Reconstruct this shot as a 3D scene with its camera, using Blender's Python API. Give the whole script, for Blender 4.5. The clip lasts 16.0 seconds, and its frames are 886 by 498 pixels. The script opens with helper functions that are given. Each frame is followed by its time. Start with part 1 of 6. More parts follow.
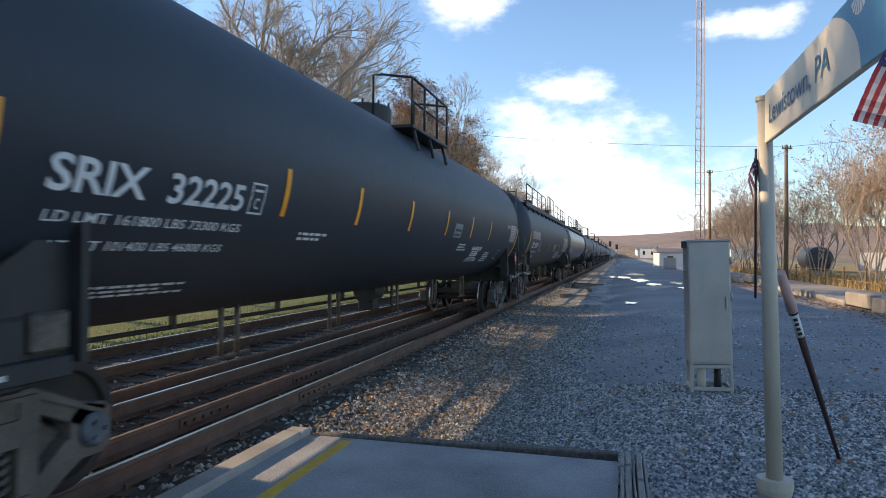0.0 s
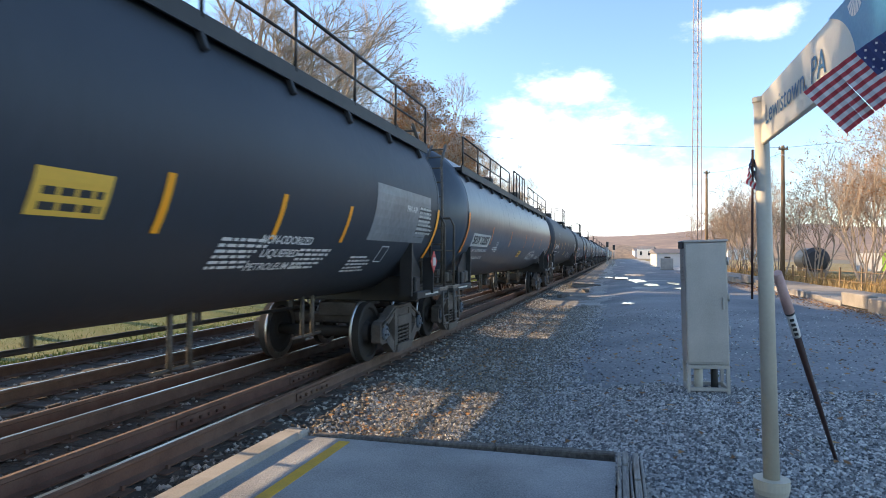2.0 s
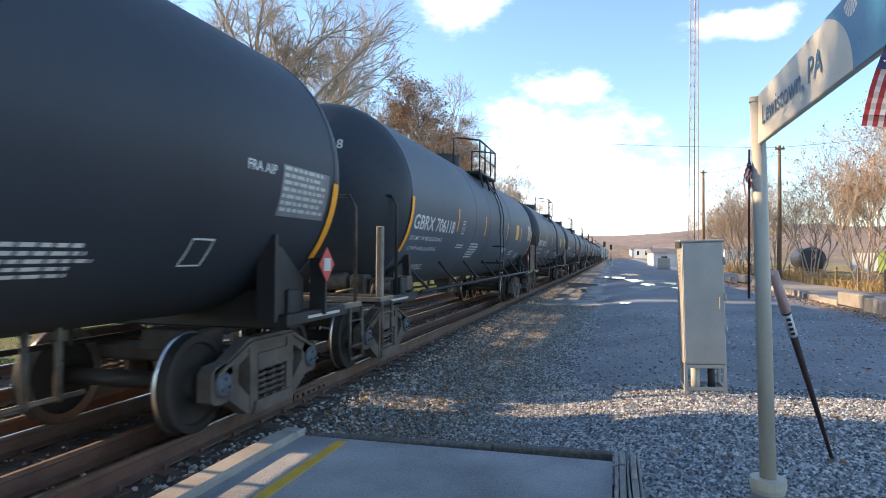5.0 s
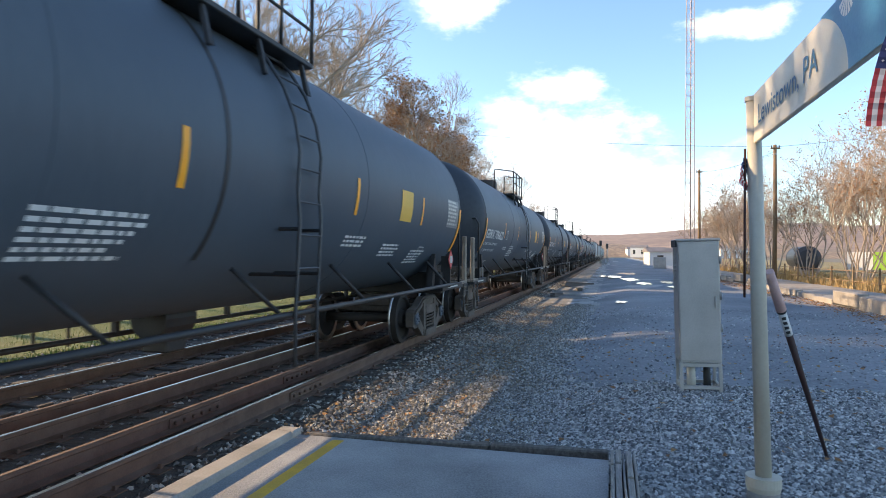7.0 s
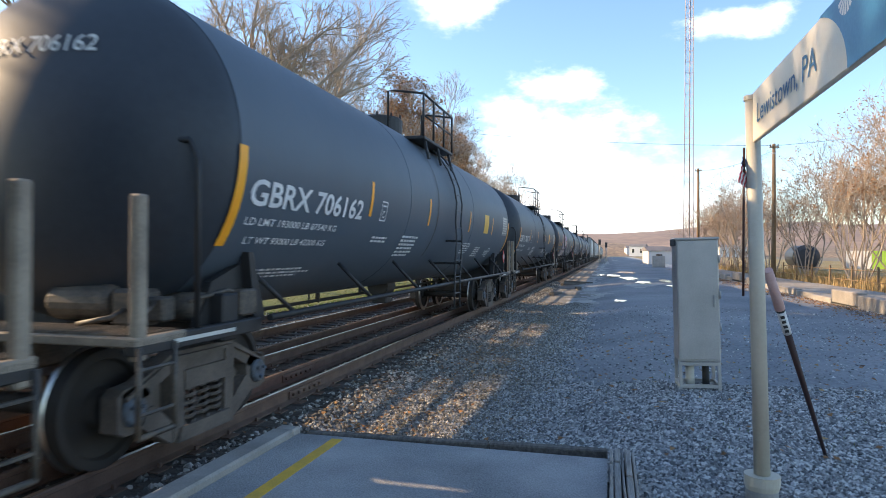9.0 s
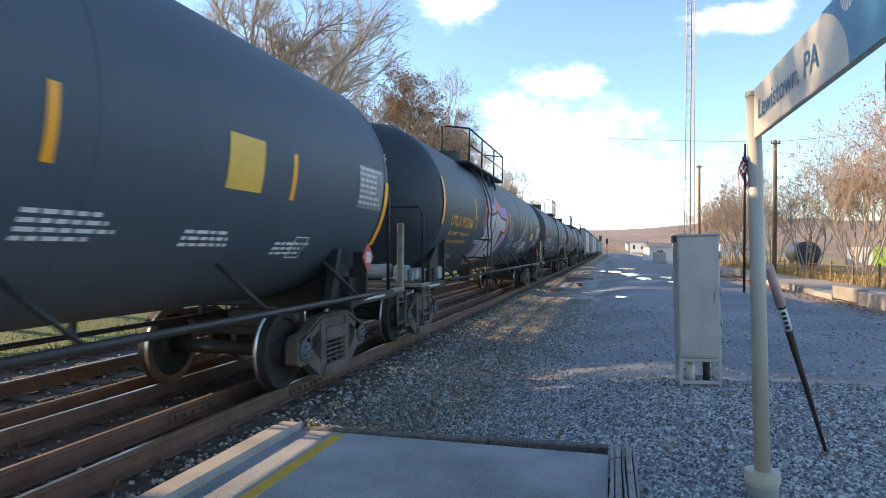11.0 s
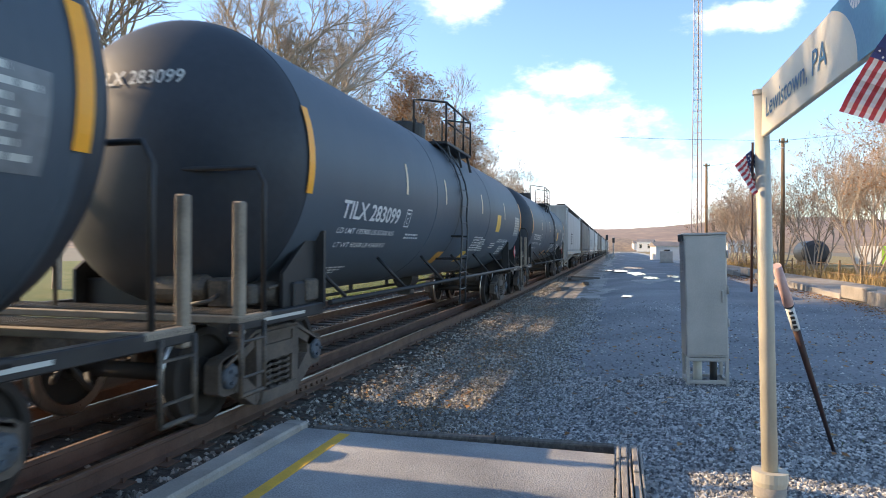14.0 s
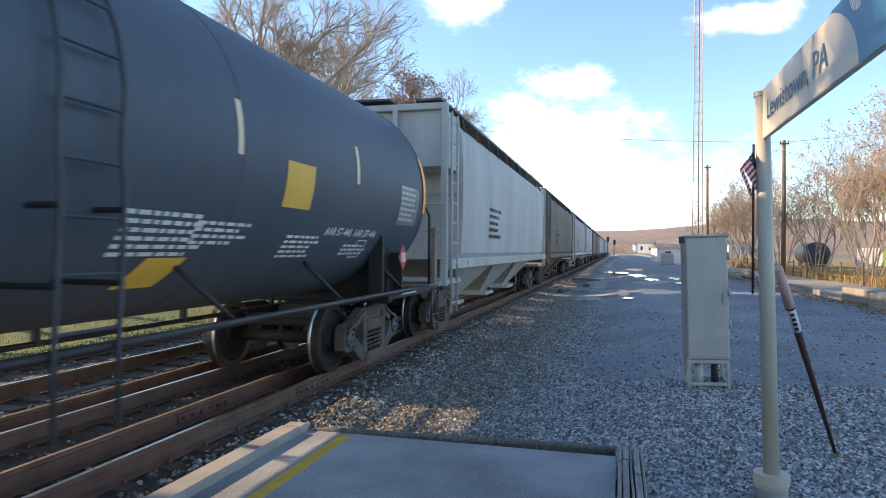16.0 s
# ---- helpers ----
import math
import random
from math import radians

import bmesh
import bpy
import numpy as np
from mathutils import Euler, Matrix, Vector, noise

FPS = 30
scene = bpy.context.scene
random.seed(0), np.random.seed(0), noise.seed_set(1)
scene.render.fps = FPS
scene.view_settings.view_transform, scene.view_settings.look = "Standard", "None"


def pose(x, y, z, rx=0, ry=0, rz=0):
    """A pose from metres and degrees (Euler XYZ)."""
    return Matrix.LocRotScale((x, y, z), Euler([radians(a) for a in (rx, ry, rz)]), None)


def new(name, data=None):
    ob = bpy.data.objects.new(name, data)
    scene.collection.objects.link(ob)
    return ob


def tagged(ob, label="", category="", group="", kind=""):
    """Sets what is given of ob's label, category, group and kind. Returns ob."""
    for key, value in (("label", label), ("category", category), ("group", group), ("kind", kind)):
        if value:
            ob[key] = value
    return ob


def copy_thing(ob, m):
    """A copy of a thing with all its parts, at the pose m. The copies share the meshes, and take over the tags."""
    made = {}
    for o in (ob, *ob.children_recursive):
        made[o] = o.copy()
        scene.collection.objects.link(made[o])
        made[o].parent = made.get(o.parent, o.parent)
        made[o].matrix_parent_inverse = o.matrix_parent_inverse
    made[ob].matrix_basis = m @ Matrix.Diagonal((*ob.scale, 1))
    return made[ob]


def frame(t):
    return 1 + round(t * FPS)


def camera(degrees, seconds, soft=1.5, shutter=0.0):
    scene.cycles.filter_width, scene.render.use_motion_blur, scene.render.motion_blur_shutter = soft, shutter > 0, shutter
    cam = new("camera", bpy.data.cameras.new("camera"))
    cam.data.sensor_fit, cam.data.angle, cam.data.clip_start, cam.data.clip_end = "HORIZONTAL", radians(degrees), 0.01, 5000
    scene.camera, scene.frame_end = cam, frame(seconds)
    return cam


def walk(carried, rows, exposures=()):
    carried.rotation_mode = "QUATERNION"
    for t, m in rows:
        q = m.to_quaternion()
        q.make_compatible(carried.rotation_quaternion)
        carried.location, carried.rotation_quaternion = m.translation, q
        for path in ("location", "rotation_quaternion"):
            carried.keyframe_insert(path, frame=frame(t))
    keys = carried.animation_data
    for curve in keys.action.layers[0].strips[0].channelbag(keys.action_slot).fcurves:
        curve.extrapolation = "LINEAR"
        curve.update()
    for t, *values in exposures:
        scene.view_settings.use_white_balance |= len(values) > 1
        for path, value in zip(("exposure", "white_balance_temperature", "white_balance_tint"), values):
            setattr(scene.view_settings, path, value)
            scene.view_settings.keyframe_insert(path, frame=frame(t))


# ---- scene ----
# World: x to the right of the track, y along the track ahead, z up; z = 0 is the top of the rail.
EYE = (0.0, 0.0, 1.67)
YAW, PITCH, ROLL = 15.18, 0.45, 0.4
FOCAL = 1150.0

cam = camera(2 * math.degrees(math.atan(784 / FOCAL)), 16.0, soft=0.95, shutter=0.1)


def aim(dx, dy):
    """The hand-held camera's pose for a small sway of the picture."""
    return pose(*EYE, 90 + PITCH + math.degrees(dy / FOCAL), 0, YAW + 0.93 * math.degrees(dx / FOCAL)) @ pose(0, 0, 0, 0, 0, ROLL)


SWAY = [(0, 0, 0), (0.5, -2.8, 0), (1, -4.7, 0), (1.5, -5, .5), (2, -5, 1), (2.5, -5, 1.8), (3, -9, 1.8), (3.5, -9.3, 1.5),
        (4, -9, 1), (6.5, -15.2, -.5), (7, -17, -1.2), (7.5, -17.5, -1.2), (8, -17.2, -1.5), (8.5, -17.5, -2.8),
        (9, -18.8, -3.2), (11.5, -17.2, -10.5), (12, -17.2, -10.2), (12.5, -15.5, -11), (13, -11.8, -10.5),
        (13.5, -11.8, -10.5), (14, -5.8, -11.5), (14.5, -5.8, -10.5), (15, -4.7, -9.2), (15.5, -5.8, -9.8), (16, -4, -8.2)]
walk(cam, [(t, aim(dx, dy)) for t, dx, dy in SWAY],
     exposures=[(0, 0.66, 6170, 10), (0.6, 1.0, 6200, 10), (1.3, 1.12, 6230, 10), (16, 1.1, 6230, 10)])

# ---- light ----
SUN_AZ, SUN_EL = 180.0, 21.3   # azimuth counted from +x, counter-clockwise
world = bpy.data.worlds.new("sky")
scene.world = world
world.use_nodes = True
nt = world.node_tree
bg = nt.nodes["Background"]
sky = nt.nodes.new("ShaderNodeTexSky")
sky.sky_type = "NISHITA"
sky.sun_disc = False
sky.sun_elevation = radians(SUN_EL)
sky.sun_rotation = radians(90 - SUN_AZ)
sky.altitude, sky.air_density, sky.dust_density, sky.ozone_density = 150, 1.0, 0.3, 2.0
bg.inputs[1].default_value = 0.15


def math_node(tree, op, a, b=None, clamp=False):
    n = tree.nodes.new("ShaderNodeMath")
    n.operation, n.use_clamp = op, clamp
    for i, v in enumerate((a, b)):
        if isinstance(v, (int, float)):
            n.inputs[i].default_value = v
        elif v is not None:
            tree.links.new(v, n.inputs[i])
    return n.outputs[0]


def cloud_layer():
    """Fair-weather clouds: soft banks with a noisy outline, given by azimuth, elevation and size in degrees."""
    tc = nt.nodes.new("ShaderNodeTexCoord")
    no = nt.nodes.new("ShaderNodeTexNoise")
    no.inputs["Scale"].default_value, no.inputs["Detail"].default_value, no.inputs["Roughness"].default_value = 11, 10, 0.62
    st = nt.nodes.new("ShaderNodeVectorMath")
    st.operation = "MULTIPLY"
    st.inputs[1].default_value = (1, 1, 2.0)
    nt.links.new(tc.outputs["Generated"], st.inputs[0])
    nt.links.new(st.outputs[0], no.inputs["Vector"])
    total = None
    for az, el, w, h in ((-4.6, 8.8, 7.0, 3.8), (-4.2, 14.2, 2.9, 1.4), (-13.0, 21.6, 4.6, 2.0), (10.0, 18.2, 3.4, 1.0),
                         (-1.5, 4.6, 10.5, 4.6), (14.5, 21.6, 4.0, 1.6), (-60, 25, 8, 3), (75, 12, 9, 3), (140, 20, 9, 3), (215, 26, 9, 3)):
        c = Vector((math.sin(radians(az)) * math.cos(radians(el)), math.cos(radians(az)) * math.cos(radians(el)), math.sin(radians(el))))
        k = w / h
        sub = nt.nodes.new("ShaderNodeVectorMath")
        sub.operation = "SUBTRACT"
        sub.inputs[1].default_value = c
        nt.links.new(tc.outputs["Generated"], sub.inputs[0])
        mul = nt.nodes.new("ShaderNodeVectorMath")
        mul.operation = "MULTIPLY"
        mul.inputs[1].default_value = (1, 1, k)
        nt.links.new(sub.outputs[0], mul.inputs[0])
        ln = nt.nodes.new("ShaderNodeVectorMath")
        ln.operation = "LENGTH"
        nt.links.new(mul.outputs[0], ln.inputs[0])
        m = math_node(nt, "SUBTRACT", 1.0, math_node(nt, "DIVIDE", ln.outputs["Value"], radians(w) * 1.25))
        total = m if total is None else math_node(nt, "MAXIMUM", total, m)
    total = math_node(nt, "MAXIMUM", total, -0.6)
    body = math_node(nt, "ADD", math_node(nt, "MULTIPLY", total, 1.25), math_node(nt, "MULTIPLY", math_node(nt, "SUBTRACT", no.outputs["Fac"], 0.5), 3.2))
    ramp = nt.nodes.new("ShaderNodeMapRange")
    ramp.interpolation_type = "SMOOTHSTEP"
    ramp.inputs["From Min"].default_value, ramp.inputs["From Max"].default_value = -0.05, 1.25
    nt.links.new(body, ramp.inputs["Value"])
    mix = nt.nodes.new("ShaderNodeMix")
    mix.data_type = "RGBA"
    mix.inputs["B"].default_value = (7.2, 7.0, 6.9, 1)
    nt.links.new(math_node(nt, "MULTIPLY", ramp.outputs[0], 0.9), mix.inputs["Factor"])
    nt.links.new(sky.outputs[0], mix.inputs["A"])
    nt.links.new(mix.outputs["Result"], bg.inputs[0])


cloud_layer()
sun = new("sun", bpy.data.lights.new("sun", "SUN"))
sun.data.energy, sun.data.angle, sun.data.color = 4.7, radians(0.5), (1, .71, .42)
sun_dir = Vector((math.cos(radians(SUN_AZ)) * math.cos(radians(SUN_EL)), math.sin(radians(SUN_AZ)) * math.cos(radians(SUN_EL)), math.sin(radians(SUN_EL))))
sun.matrix_world = sun_dir.to_track_quat("Z", "Y").to_matrix().to_4x4()


# ---- materials ----
def mat(name, c1, c2=None, rough=0.7, metal=0.0, big=1.0, fine=30.0, bump=0.2, dist=0.01, vary=0.0, stretch=(1, 1, 1), spec=0.5, mid=0.5, detail=6, fw=0.35):
    """Two-colour surface: broad stains, fine grain and relief; vary: change from piece to piece."""
    m = bpy.data.materials.new(name)
    m.use_nodes = True
    t = m.node_tree
    p = t.nodes["Principled BSDF"]
    p.inputs["Metallic"].default_value = metal
    p.inputs["Specular IOR Level"].default_value = spec
    c2 = c2 or tuple(v * 0.6 for v in c1)
    tc = t.nodes.new("ShaderNodeTexCoord")
    mp = t.nodes.new("ShaderNodeMapping")
    mp.inputs["Scale"].default_value = stretch
    t.links.new(tc.outputs["Object"], mp.inputs["Vector"])
    vec = mp.outputs[0]
    if vary:
        oi = t.nodes.new("ShaderNodeObjectInfo")
        off = t.nodes.new("ShaderNodeVectorMath")
        off.operation = "MULTIPLY_ADD"
        off.inputs[1].default_value = (13, 17, 19)
        t.links.new(oi.outputs["Random"], off.inputs[0])
        t.links.new(vec, off.inputs[2])
        vec = off.outputs[0]
    n1, n2 = t.nodes.new("ShaderNodeTexNoise"), t.nodes.new("ShaderNodeTexNoise")
    for n, s in ((n1, big), (n2, fine)):
        n.inputs["Scale"].default_value, n.inputs["Detail"].default_value = s, detail
        t.links.new(vec, n.inputs["Vector"])
    f = math_node(t, "ADD", math_node(t, "MULTIPLY", n1.outputs["Fac"], 1 - fw), math_node(t, "MULTIPLY", n2.outputs["Fac"], fw))
    mr = t.nodes.new("ShaderNodeMapRange")
    mr.inputs["From Min"].default_value, mr.inputs["From Max"].default_value = mid - 0.17, mid + 0.17
    t.links.new(f, mr.inputs["Value"])
    mx = t.nodes.new("ShaderNodeMix")
    mx.data_type = "RGBA"
    mx.inputs["A"].default_value, mx.inputs["B"].default_value = (*c1, 1), (*c2, 1)
    t.links.new(mr.outputs[0], mx.inputs["Factor"])
    out = mx.outputs["Result"]
    if vary:
        hs = t.nodes.new("ShaderNodeHueSaturation")
        t.links.new(math_node(t, "ADD", 1 - vary / 2, math_node(t, "MULTIPLY", oi.outputs["Random"], vary)), hs.inputs["Value"])
        t.links.new(out, hs.inputs["Color"])
        out = hs.outputs[0]
    t.links.new(out, p.inputs["Base Color"])
    t.links.new(math_node(t, "ADD", rough - 0.08, math_node(t, "MULTIPLY", n2.outputs["Fac"], 0.16), True), p.inputs["Roughness"])
    if bump:
        b = t.nodes.new("ShaderNodeBump")
        b.inputs["Strength"].default_value, b.inputs["Distance"].default_value = bump, dist
        t.links.new(n2.outputs["Fac"], b.inputs["Height"])
        t.links.new(b.outputs[0], p.inputs["Normal"])
    return m


def island_mat(name, ca, cb, cc, rough=0.9):
    """Loose pieces of one heap, each of its own tone."""
    m = bpy.data.materials.new(name)
    m.use_nodes = True
    t = m.node_tree
    p = t.nodes["Principled BSDF"]
    p.inputs["Roughness"].default_value = rough
    g = t.nodes.new("ShaderNodeNewGeometry")
    r = t.nodes.new("ShaderNodeValToRGB")
    r.color_ramp.elements[0].color, r.color_ramp.elements[1].color = (*ca, 1), (*cc, 1)
    e = r.color_ramp.elements.new(0.6)
    e.color = (*cb, 1)
    t.links.new(g.outputs["Random Per Island"], r.inputs[0])
    t.links.new(r.outputs[0], p.inputs["Base Color"])
    return m


M = {}
M["gravel"] = mat("gravel_bed", (.21, .208, .205), (.56, .535, .49), .95, fw=.5, big=.35, fine=36, bump=.9, dist=.03)
M["ballast"] = mat("ballast_bed", (.125, .118, .105), (.34, .315, .275), .95, big=.8, fine=22, bump=1.0, dist=.05)
M["track_dirt"] = mat("oily_ballast", (.06, .05, .042), (.14, .115, .092), .95, big=.9, fine=22, bump=1.0, dist=.05)
M["asphalt"] = mat("platform_asphalt", (.10, .101, .104), (.44, .435, .425), .85, big=.75, fine=75, bump=1, dist=.01, mid=.5, fw=.3)
M["road"] = mat("worn_road", (.09, .099, .112), (.30, .306, .315), .8, fw=.5, big=.3, fine=20, bump=.6, dist=.015)
M["concrete"] = mat("concrete", (.23, .21, .185), (.38, .35, .31), .9, big=3, fine=60, bump=.4, dist=.005, vary=.2)
M["walk_concrete"] = mat("stained_concrete", (.20, .18, .155), (.33, .30, .26), .9, big=1.2, fine=30, bump=.4, dist=.006, vary=.25)
M["yellow_paint"] = mat("yellow_paint", (.78, .46, .04), (.55, .34, .06), .7, big=6, fine=70, bump=.3, dist=.003)
M["old_timber"] = mat("weathered_timber", (.055, .047, .04), (.17, .15, .13), .9, big=6, fine=40, bump=.8, dist=.008, stretch=(6, 1, 6), vary=.3)
M["grey_timber"] = mat("grey_weathered_timber", (.20, .18, .16), (.40, .37, .33), .9, big=6, fine=30, bump=1, dist=.01, stretch=(8, 1, 8))
M["tie"] = mat("tarred_tie", (.05, .04, .033), (.12, .098, .078), .9, big=5, fine=40, bump=.7, dist=.01, stretch=(1, 5, 5), vary=.5)
M["rail_rust"] = mat("rail_rust", (.095, .055, .038), (.17, .105, .072), .8, big=4, fine=60, bump=.3, dist=.003)
M["rail_head"] = mat("rail_head_steel", (.34, .31, .28), (.18, .15, .12), .30, metal=1, big=8, fine=40, bump=.05, dist=.001, stretch=(1, .1, 1))
M["grass"] = mat("verge_grass", (.075, .12, .022), (.17, .16, .05), .95, big=.8, fine=18, bump=1, dist=.06)
M["field"] = mat("dry_grass", (.30, .22, .10), (.18, .16, .06), .95, big=.4, fine=12, bump=1, dist=.08)
M["far_ground"] = mat("far_ground", (.20, .17, .12), (.12, .11, .08), .95, big=.05, fine=2, bump=.3, dist=.1)
M["tank_black"] = mat("black_tank_paint", (.027, .033, .043), (.041, .048, .061), .52, big=.5, fine=14, bump=.03, dist=.004, stretch=(1, 1, .35), vary=.2, spec=.35)
M["tank_grey"] = mat("charcoal_tank_paint", (.058, .076, .098), (.082, .102, .126), .52, big=.5, fine=14, bump=.03, dist=.004, stretch=(1, 1, .35), vary=.2, spec=.4)
M["head_black"] = mat("black_tank_head", (.028, .034, .043), (.046, .053, .064), .5, big=.8, fine=12, bump=.03, dist=.004, spec=.35)
M["ladder_paint"] = mat("dull_ladder_paint", (.030, .034, .040), (.062, .066, .072), .5, big=4, fine=40, bump=.1, dist=.002)
# tan with the end platforms' sunlight put into the colour; pale posts share it
M["sunlit_tan"] = mat("sunlit_tan_steel", (.16, .13, .10), (.34, .28, .21), .75, big=3, fine=40, bump=.2, dist=.003)
M["tank_slate"] = mat("slate_black_tank_paint", (.034, .046, .056), (.052, .066, .078), .5, big=.5, fine=14, bump=.03, dist=.004, stretch=(1, 1, .35), vary=.2, spec=.5)
M["tank_gloss"] = mat("glossy_black_tank_paint", (.045, .058, .080), (.070, .086, .108), .32, big=.6, fine=10, bump=0, dist=.005, stretch=(1, 1, .25), spec=.6)
M["black_steel"] = mat("black_steel", (.014, .014, .015), (.030, .028, .027), .55, big=4, fine=40, bump=.15, dist=.003)
M["worn_steel"] = mat("worn_black_steel", (.035, .032, .029), (.17, .135, .10), .6, big=5, fine=40, bump=.2, dist=.003, mid=.55)
M["dusty_steel"] = mat("dusty_truck_casting", (.055, .046, .039), (.16, .128, .104), .85, big=3, fine=40, bump=.4, dist=.005)
M["wheel_face"] = mat("wheel_face", (.013, .011, .010), (.030, .024, .020), .75, big=3, fine=30, bump=.2, dist=.003)
M["wheel_tread"] = mat("wheel_tread", (.55, .54, .52), (.35, .33, .31), .3, metal=1, big=4, fine=30, bump=.05, dist=.001)
M["cap_steel"] = mat("bearing_cap", (.10, .13, .17), (.05, .05, .05), .5, big=8, fine=50, bump=.1, dist=.002)
M["white_letter"] = mat("white_stencil_paint", (.78, .78, .76), (.60, .60, .59), .6, big=3, fine=40, bump=.0)
M["yellow_letter"] = mat("yellow_stencil_paint", (.85, .42, .03), (.70, .36, .04), .6, big=3, fine=40, bump=.0)
M["reflector"] = mat("yellow_reflective_strip", (1.0, .43, .015), (.92, .36, .015), .4, big=3, fine=40, bump=.0)
M["orange_reflector"] = mat("orange_reflective_strip", (.85, .27, .02), (.72, .22, .02), .4, big=3, fine=40, bump=.0)
M["decal_yellow"] = mat("yellow_decal", (.85, .50, .07), (.72, .43, .07), .5, big=3, fine=40, bump=.0)
M["faded_reflector"] = mat("faded_reflective_strip", (.80, .62, .38), (.72, .58, .40), .5, big=3, fine=40, bump=.0)
M["decal_orange"] = mat("orange_decal", (.72, .32, .04), (.58, .26, .04), .5, big=3, fine=40, bump=.0)
M["decal_white"] = mat("white_decal", (.60, .60, .56), (.50, .50, .46), .5, big=3, fine=40, bump=.0)
M["panel_grey"] = mat("grey_paint_patch", (.26, .27, .28), (.13, .135, .14), .4, big=1, fine=10, bump=.0)
M["placard_red"] = mat("placard_red", (.62, .07, .06), (.55, .08, .07), .5, big=3, fine=40, bump=0)
M["pink"] = mat("pink_decal", (.65, .25, .27), (.60, .30, .3), .5, big=3, fine=40, bump=0)
M["blue_patch"] = mat("faded_blue_patch", (.07, .16, .25), (.05, .11, .17), .5, big=3, fine=40, bump=0)
M["hopper_grey"] = mat("grey_hopper_paint", (.52, .52, .50), (.36, .345, .32), .6, big=.7, fine=8, bump=.1, dist=.004, stretch=(1, 1.6, .2), vary=.35, mid=.55)
M["hopper_brown"] = mat("dusty_brown_hopper_paint", (.20, .17, .145), (.11, .095, .08), .65, big=.7, fine=8, bump=.1, dist=.004, stretch=(1, 1.6, .2), vary=.3)
M["silver_box"] = mat("dull_aluminium", (.50, .475, .44), (.36, .34, .31), .5, metal=.35, big=2.2, fine=80, bump=.05, dist=.001)
M["box_dark"] = mat("dark_slot", (.03, .03, .03), (.05, .05, .05), .7)
M["pvc"] = mat("pale_conduit", (.55, .52, .44), (.45, .42, .35), .5, big=6)
M["brake_grey"] = mat("pale_grey_castings", (.42, .42, .41), (.26, .26, .25), .6, big=5, fine=40, bump=.2, dist=.003)
M["post_paint"] = mat("cream_post_paint", (.50, .46, .37), (.43, .39, .31), .45, big=3, fine=40, bump=.05, dist=.002)
M["sign_cream"] = mat("cream_sign_face", (.74, .68, .54), (.68, .615, .485), .45, big=2, fine=60, bump=.02, dist=.001)
M["sign_blue"] = mat("blue_sign_face", (.05, .22, .38), (.04, .18, .33), .4, big=2, fine=60, bump=.02, dist=.001)
M["sign_text"] = mat("blue_sign_lettering", (.04, .14, .27), (.035, .12, .23), .5, bump=0)
M["sign_white"] = mat("white_sign_mark", (.7, .72, .72), (.65, .66, .66), .5, bump=0)
M["flag_red"] = mat("flag_red", (.45, .05, .06), (.38, .05, .06), .85, big=4, fine=300, bump=.1, dist=.001)
M["flag_white"] = mat("flag_white", (.70, .67, .65), (.60, .57, .56), .85, big=4, fine=300, bump=.1, dist=.001)
M["flag_blue"] = mat("flag_blue", (.04, .055, .17), (.035, .045, .13), .85, big=4, fine=300, bump=.1, dist=.001)
M["stake_dark"] = mat("dark_red_stake", (.030, .014, .012), (.055, .020, .016), .6, big=8, fine=60, bump=.2, dist=.003)
M["stake_pink"] = mat("faded_pink_wrap", (.62, .42, .38), (.52, .33, .30), .7, big=8, fine=60, bump=.2, dist=.003)
M["stake_white"] = mat("white_wrap", (.70, .70, .68), (.6, .6, .58), .6, big=8)
M["mast_paint"] = mat("pale_mast_steel", (.45, .42, .42), (.55, .35, .30), .6, big=.12, fine=3, bump=0, mid=.52)
M["pole_wood"] = mat("utility_pole_wood", (.17, .11, .06), (.27, .18, .10), .9, big=3, fine=30, bump=.5, dist=.01, stretch=(4, 4, .6))
M["bark"] = mat("tree_bark", (.30, .245, .19), (.48, .41, .33), .95, big=1, fine=14, bump=.6, dist=.03)
M["bush_bark"] = mat("shrub_bark", (.29, .228, .178), (.46, .378, .30), .95, big=2, fine=14, bump=.5, dist=.02)
M["dead_leaf"] = island_mat("clinging_leaves", (.25, .125, .06), (.38, .21, .11), (.46, .30, .16))
M["fallen_leaf"] = island_mat("fallen_leaves", (.14, .07, .03), (.30, .15, .06), (.42, .27, .12))
M["stone"] = island_mat("loose_stones", (.07, .072, .076), (.31, .305, .297), (.68, .66, .62))
M["ballast_stone"] = island_mat("ballast_stones", (.075, .07, .06), (.235, .215, .185), (.54, .505, .44))
M["grass_blade"] = island_mat("grass_blades", (.06, .12, .018), (.14, .18, .04), (.28, .23, .09))
M["dry_blade"] = island_mat("dry_grass_blades", (.25, .16, .06), (.38, .26, .11), (.48, .36, .18))
M["hill"] = mat("wooded_hill", (.17, .135, .125), (.33, .245, .19), 1, big=.004, fine=.03, fw=.5, bump=0)
M["hill_near"] = mat("autumn_wood", (.13, .105, .085), (.34, .25, .17), 1, big=.05, fine=.4, fw=.6, bump=0)
M["white_wall"] = mat("white_wall", (.72, .70, .66), (.62, .60, .57), .7, big=.4, fine=8, bump=.1)
M["roof"] = mat("grey_roof", (.16, .15, .15), (.24, .22, .21), .8, big=.5, fine=8)
M["glass_dark"] = mat("dark_window", (.02, .025, .03), (.03, .035, .04), .1, bump=0)
M["orange_steel"] = mat("orange_steel", (.65, .30, .05), (.5, .24, .05), .6)
M["lime"] = mat("lime_green_hoarding", (.30, .50, .05), (.24, .42, .05), .7)
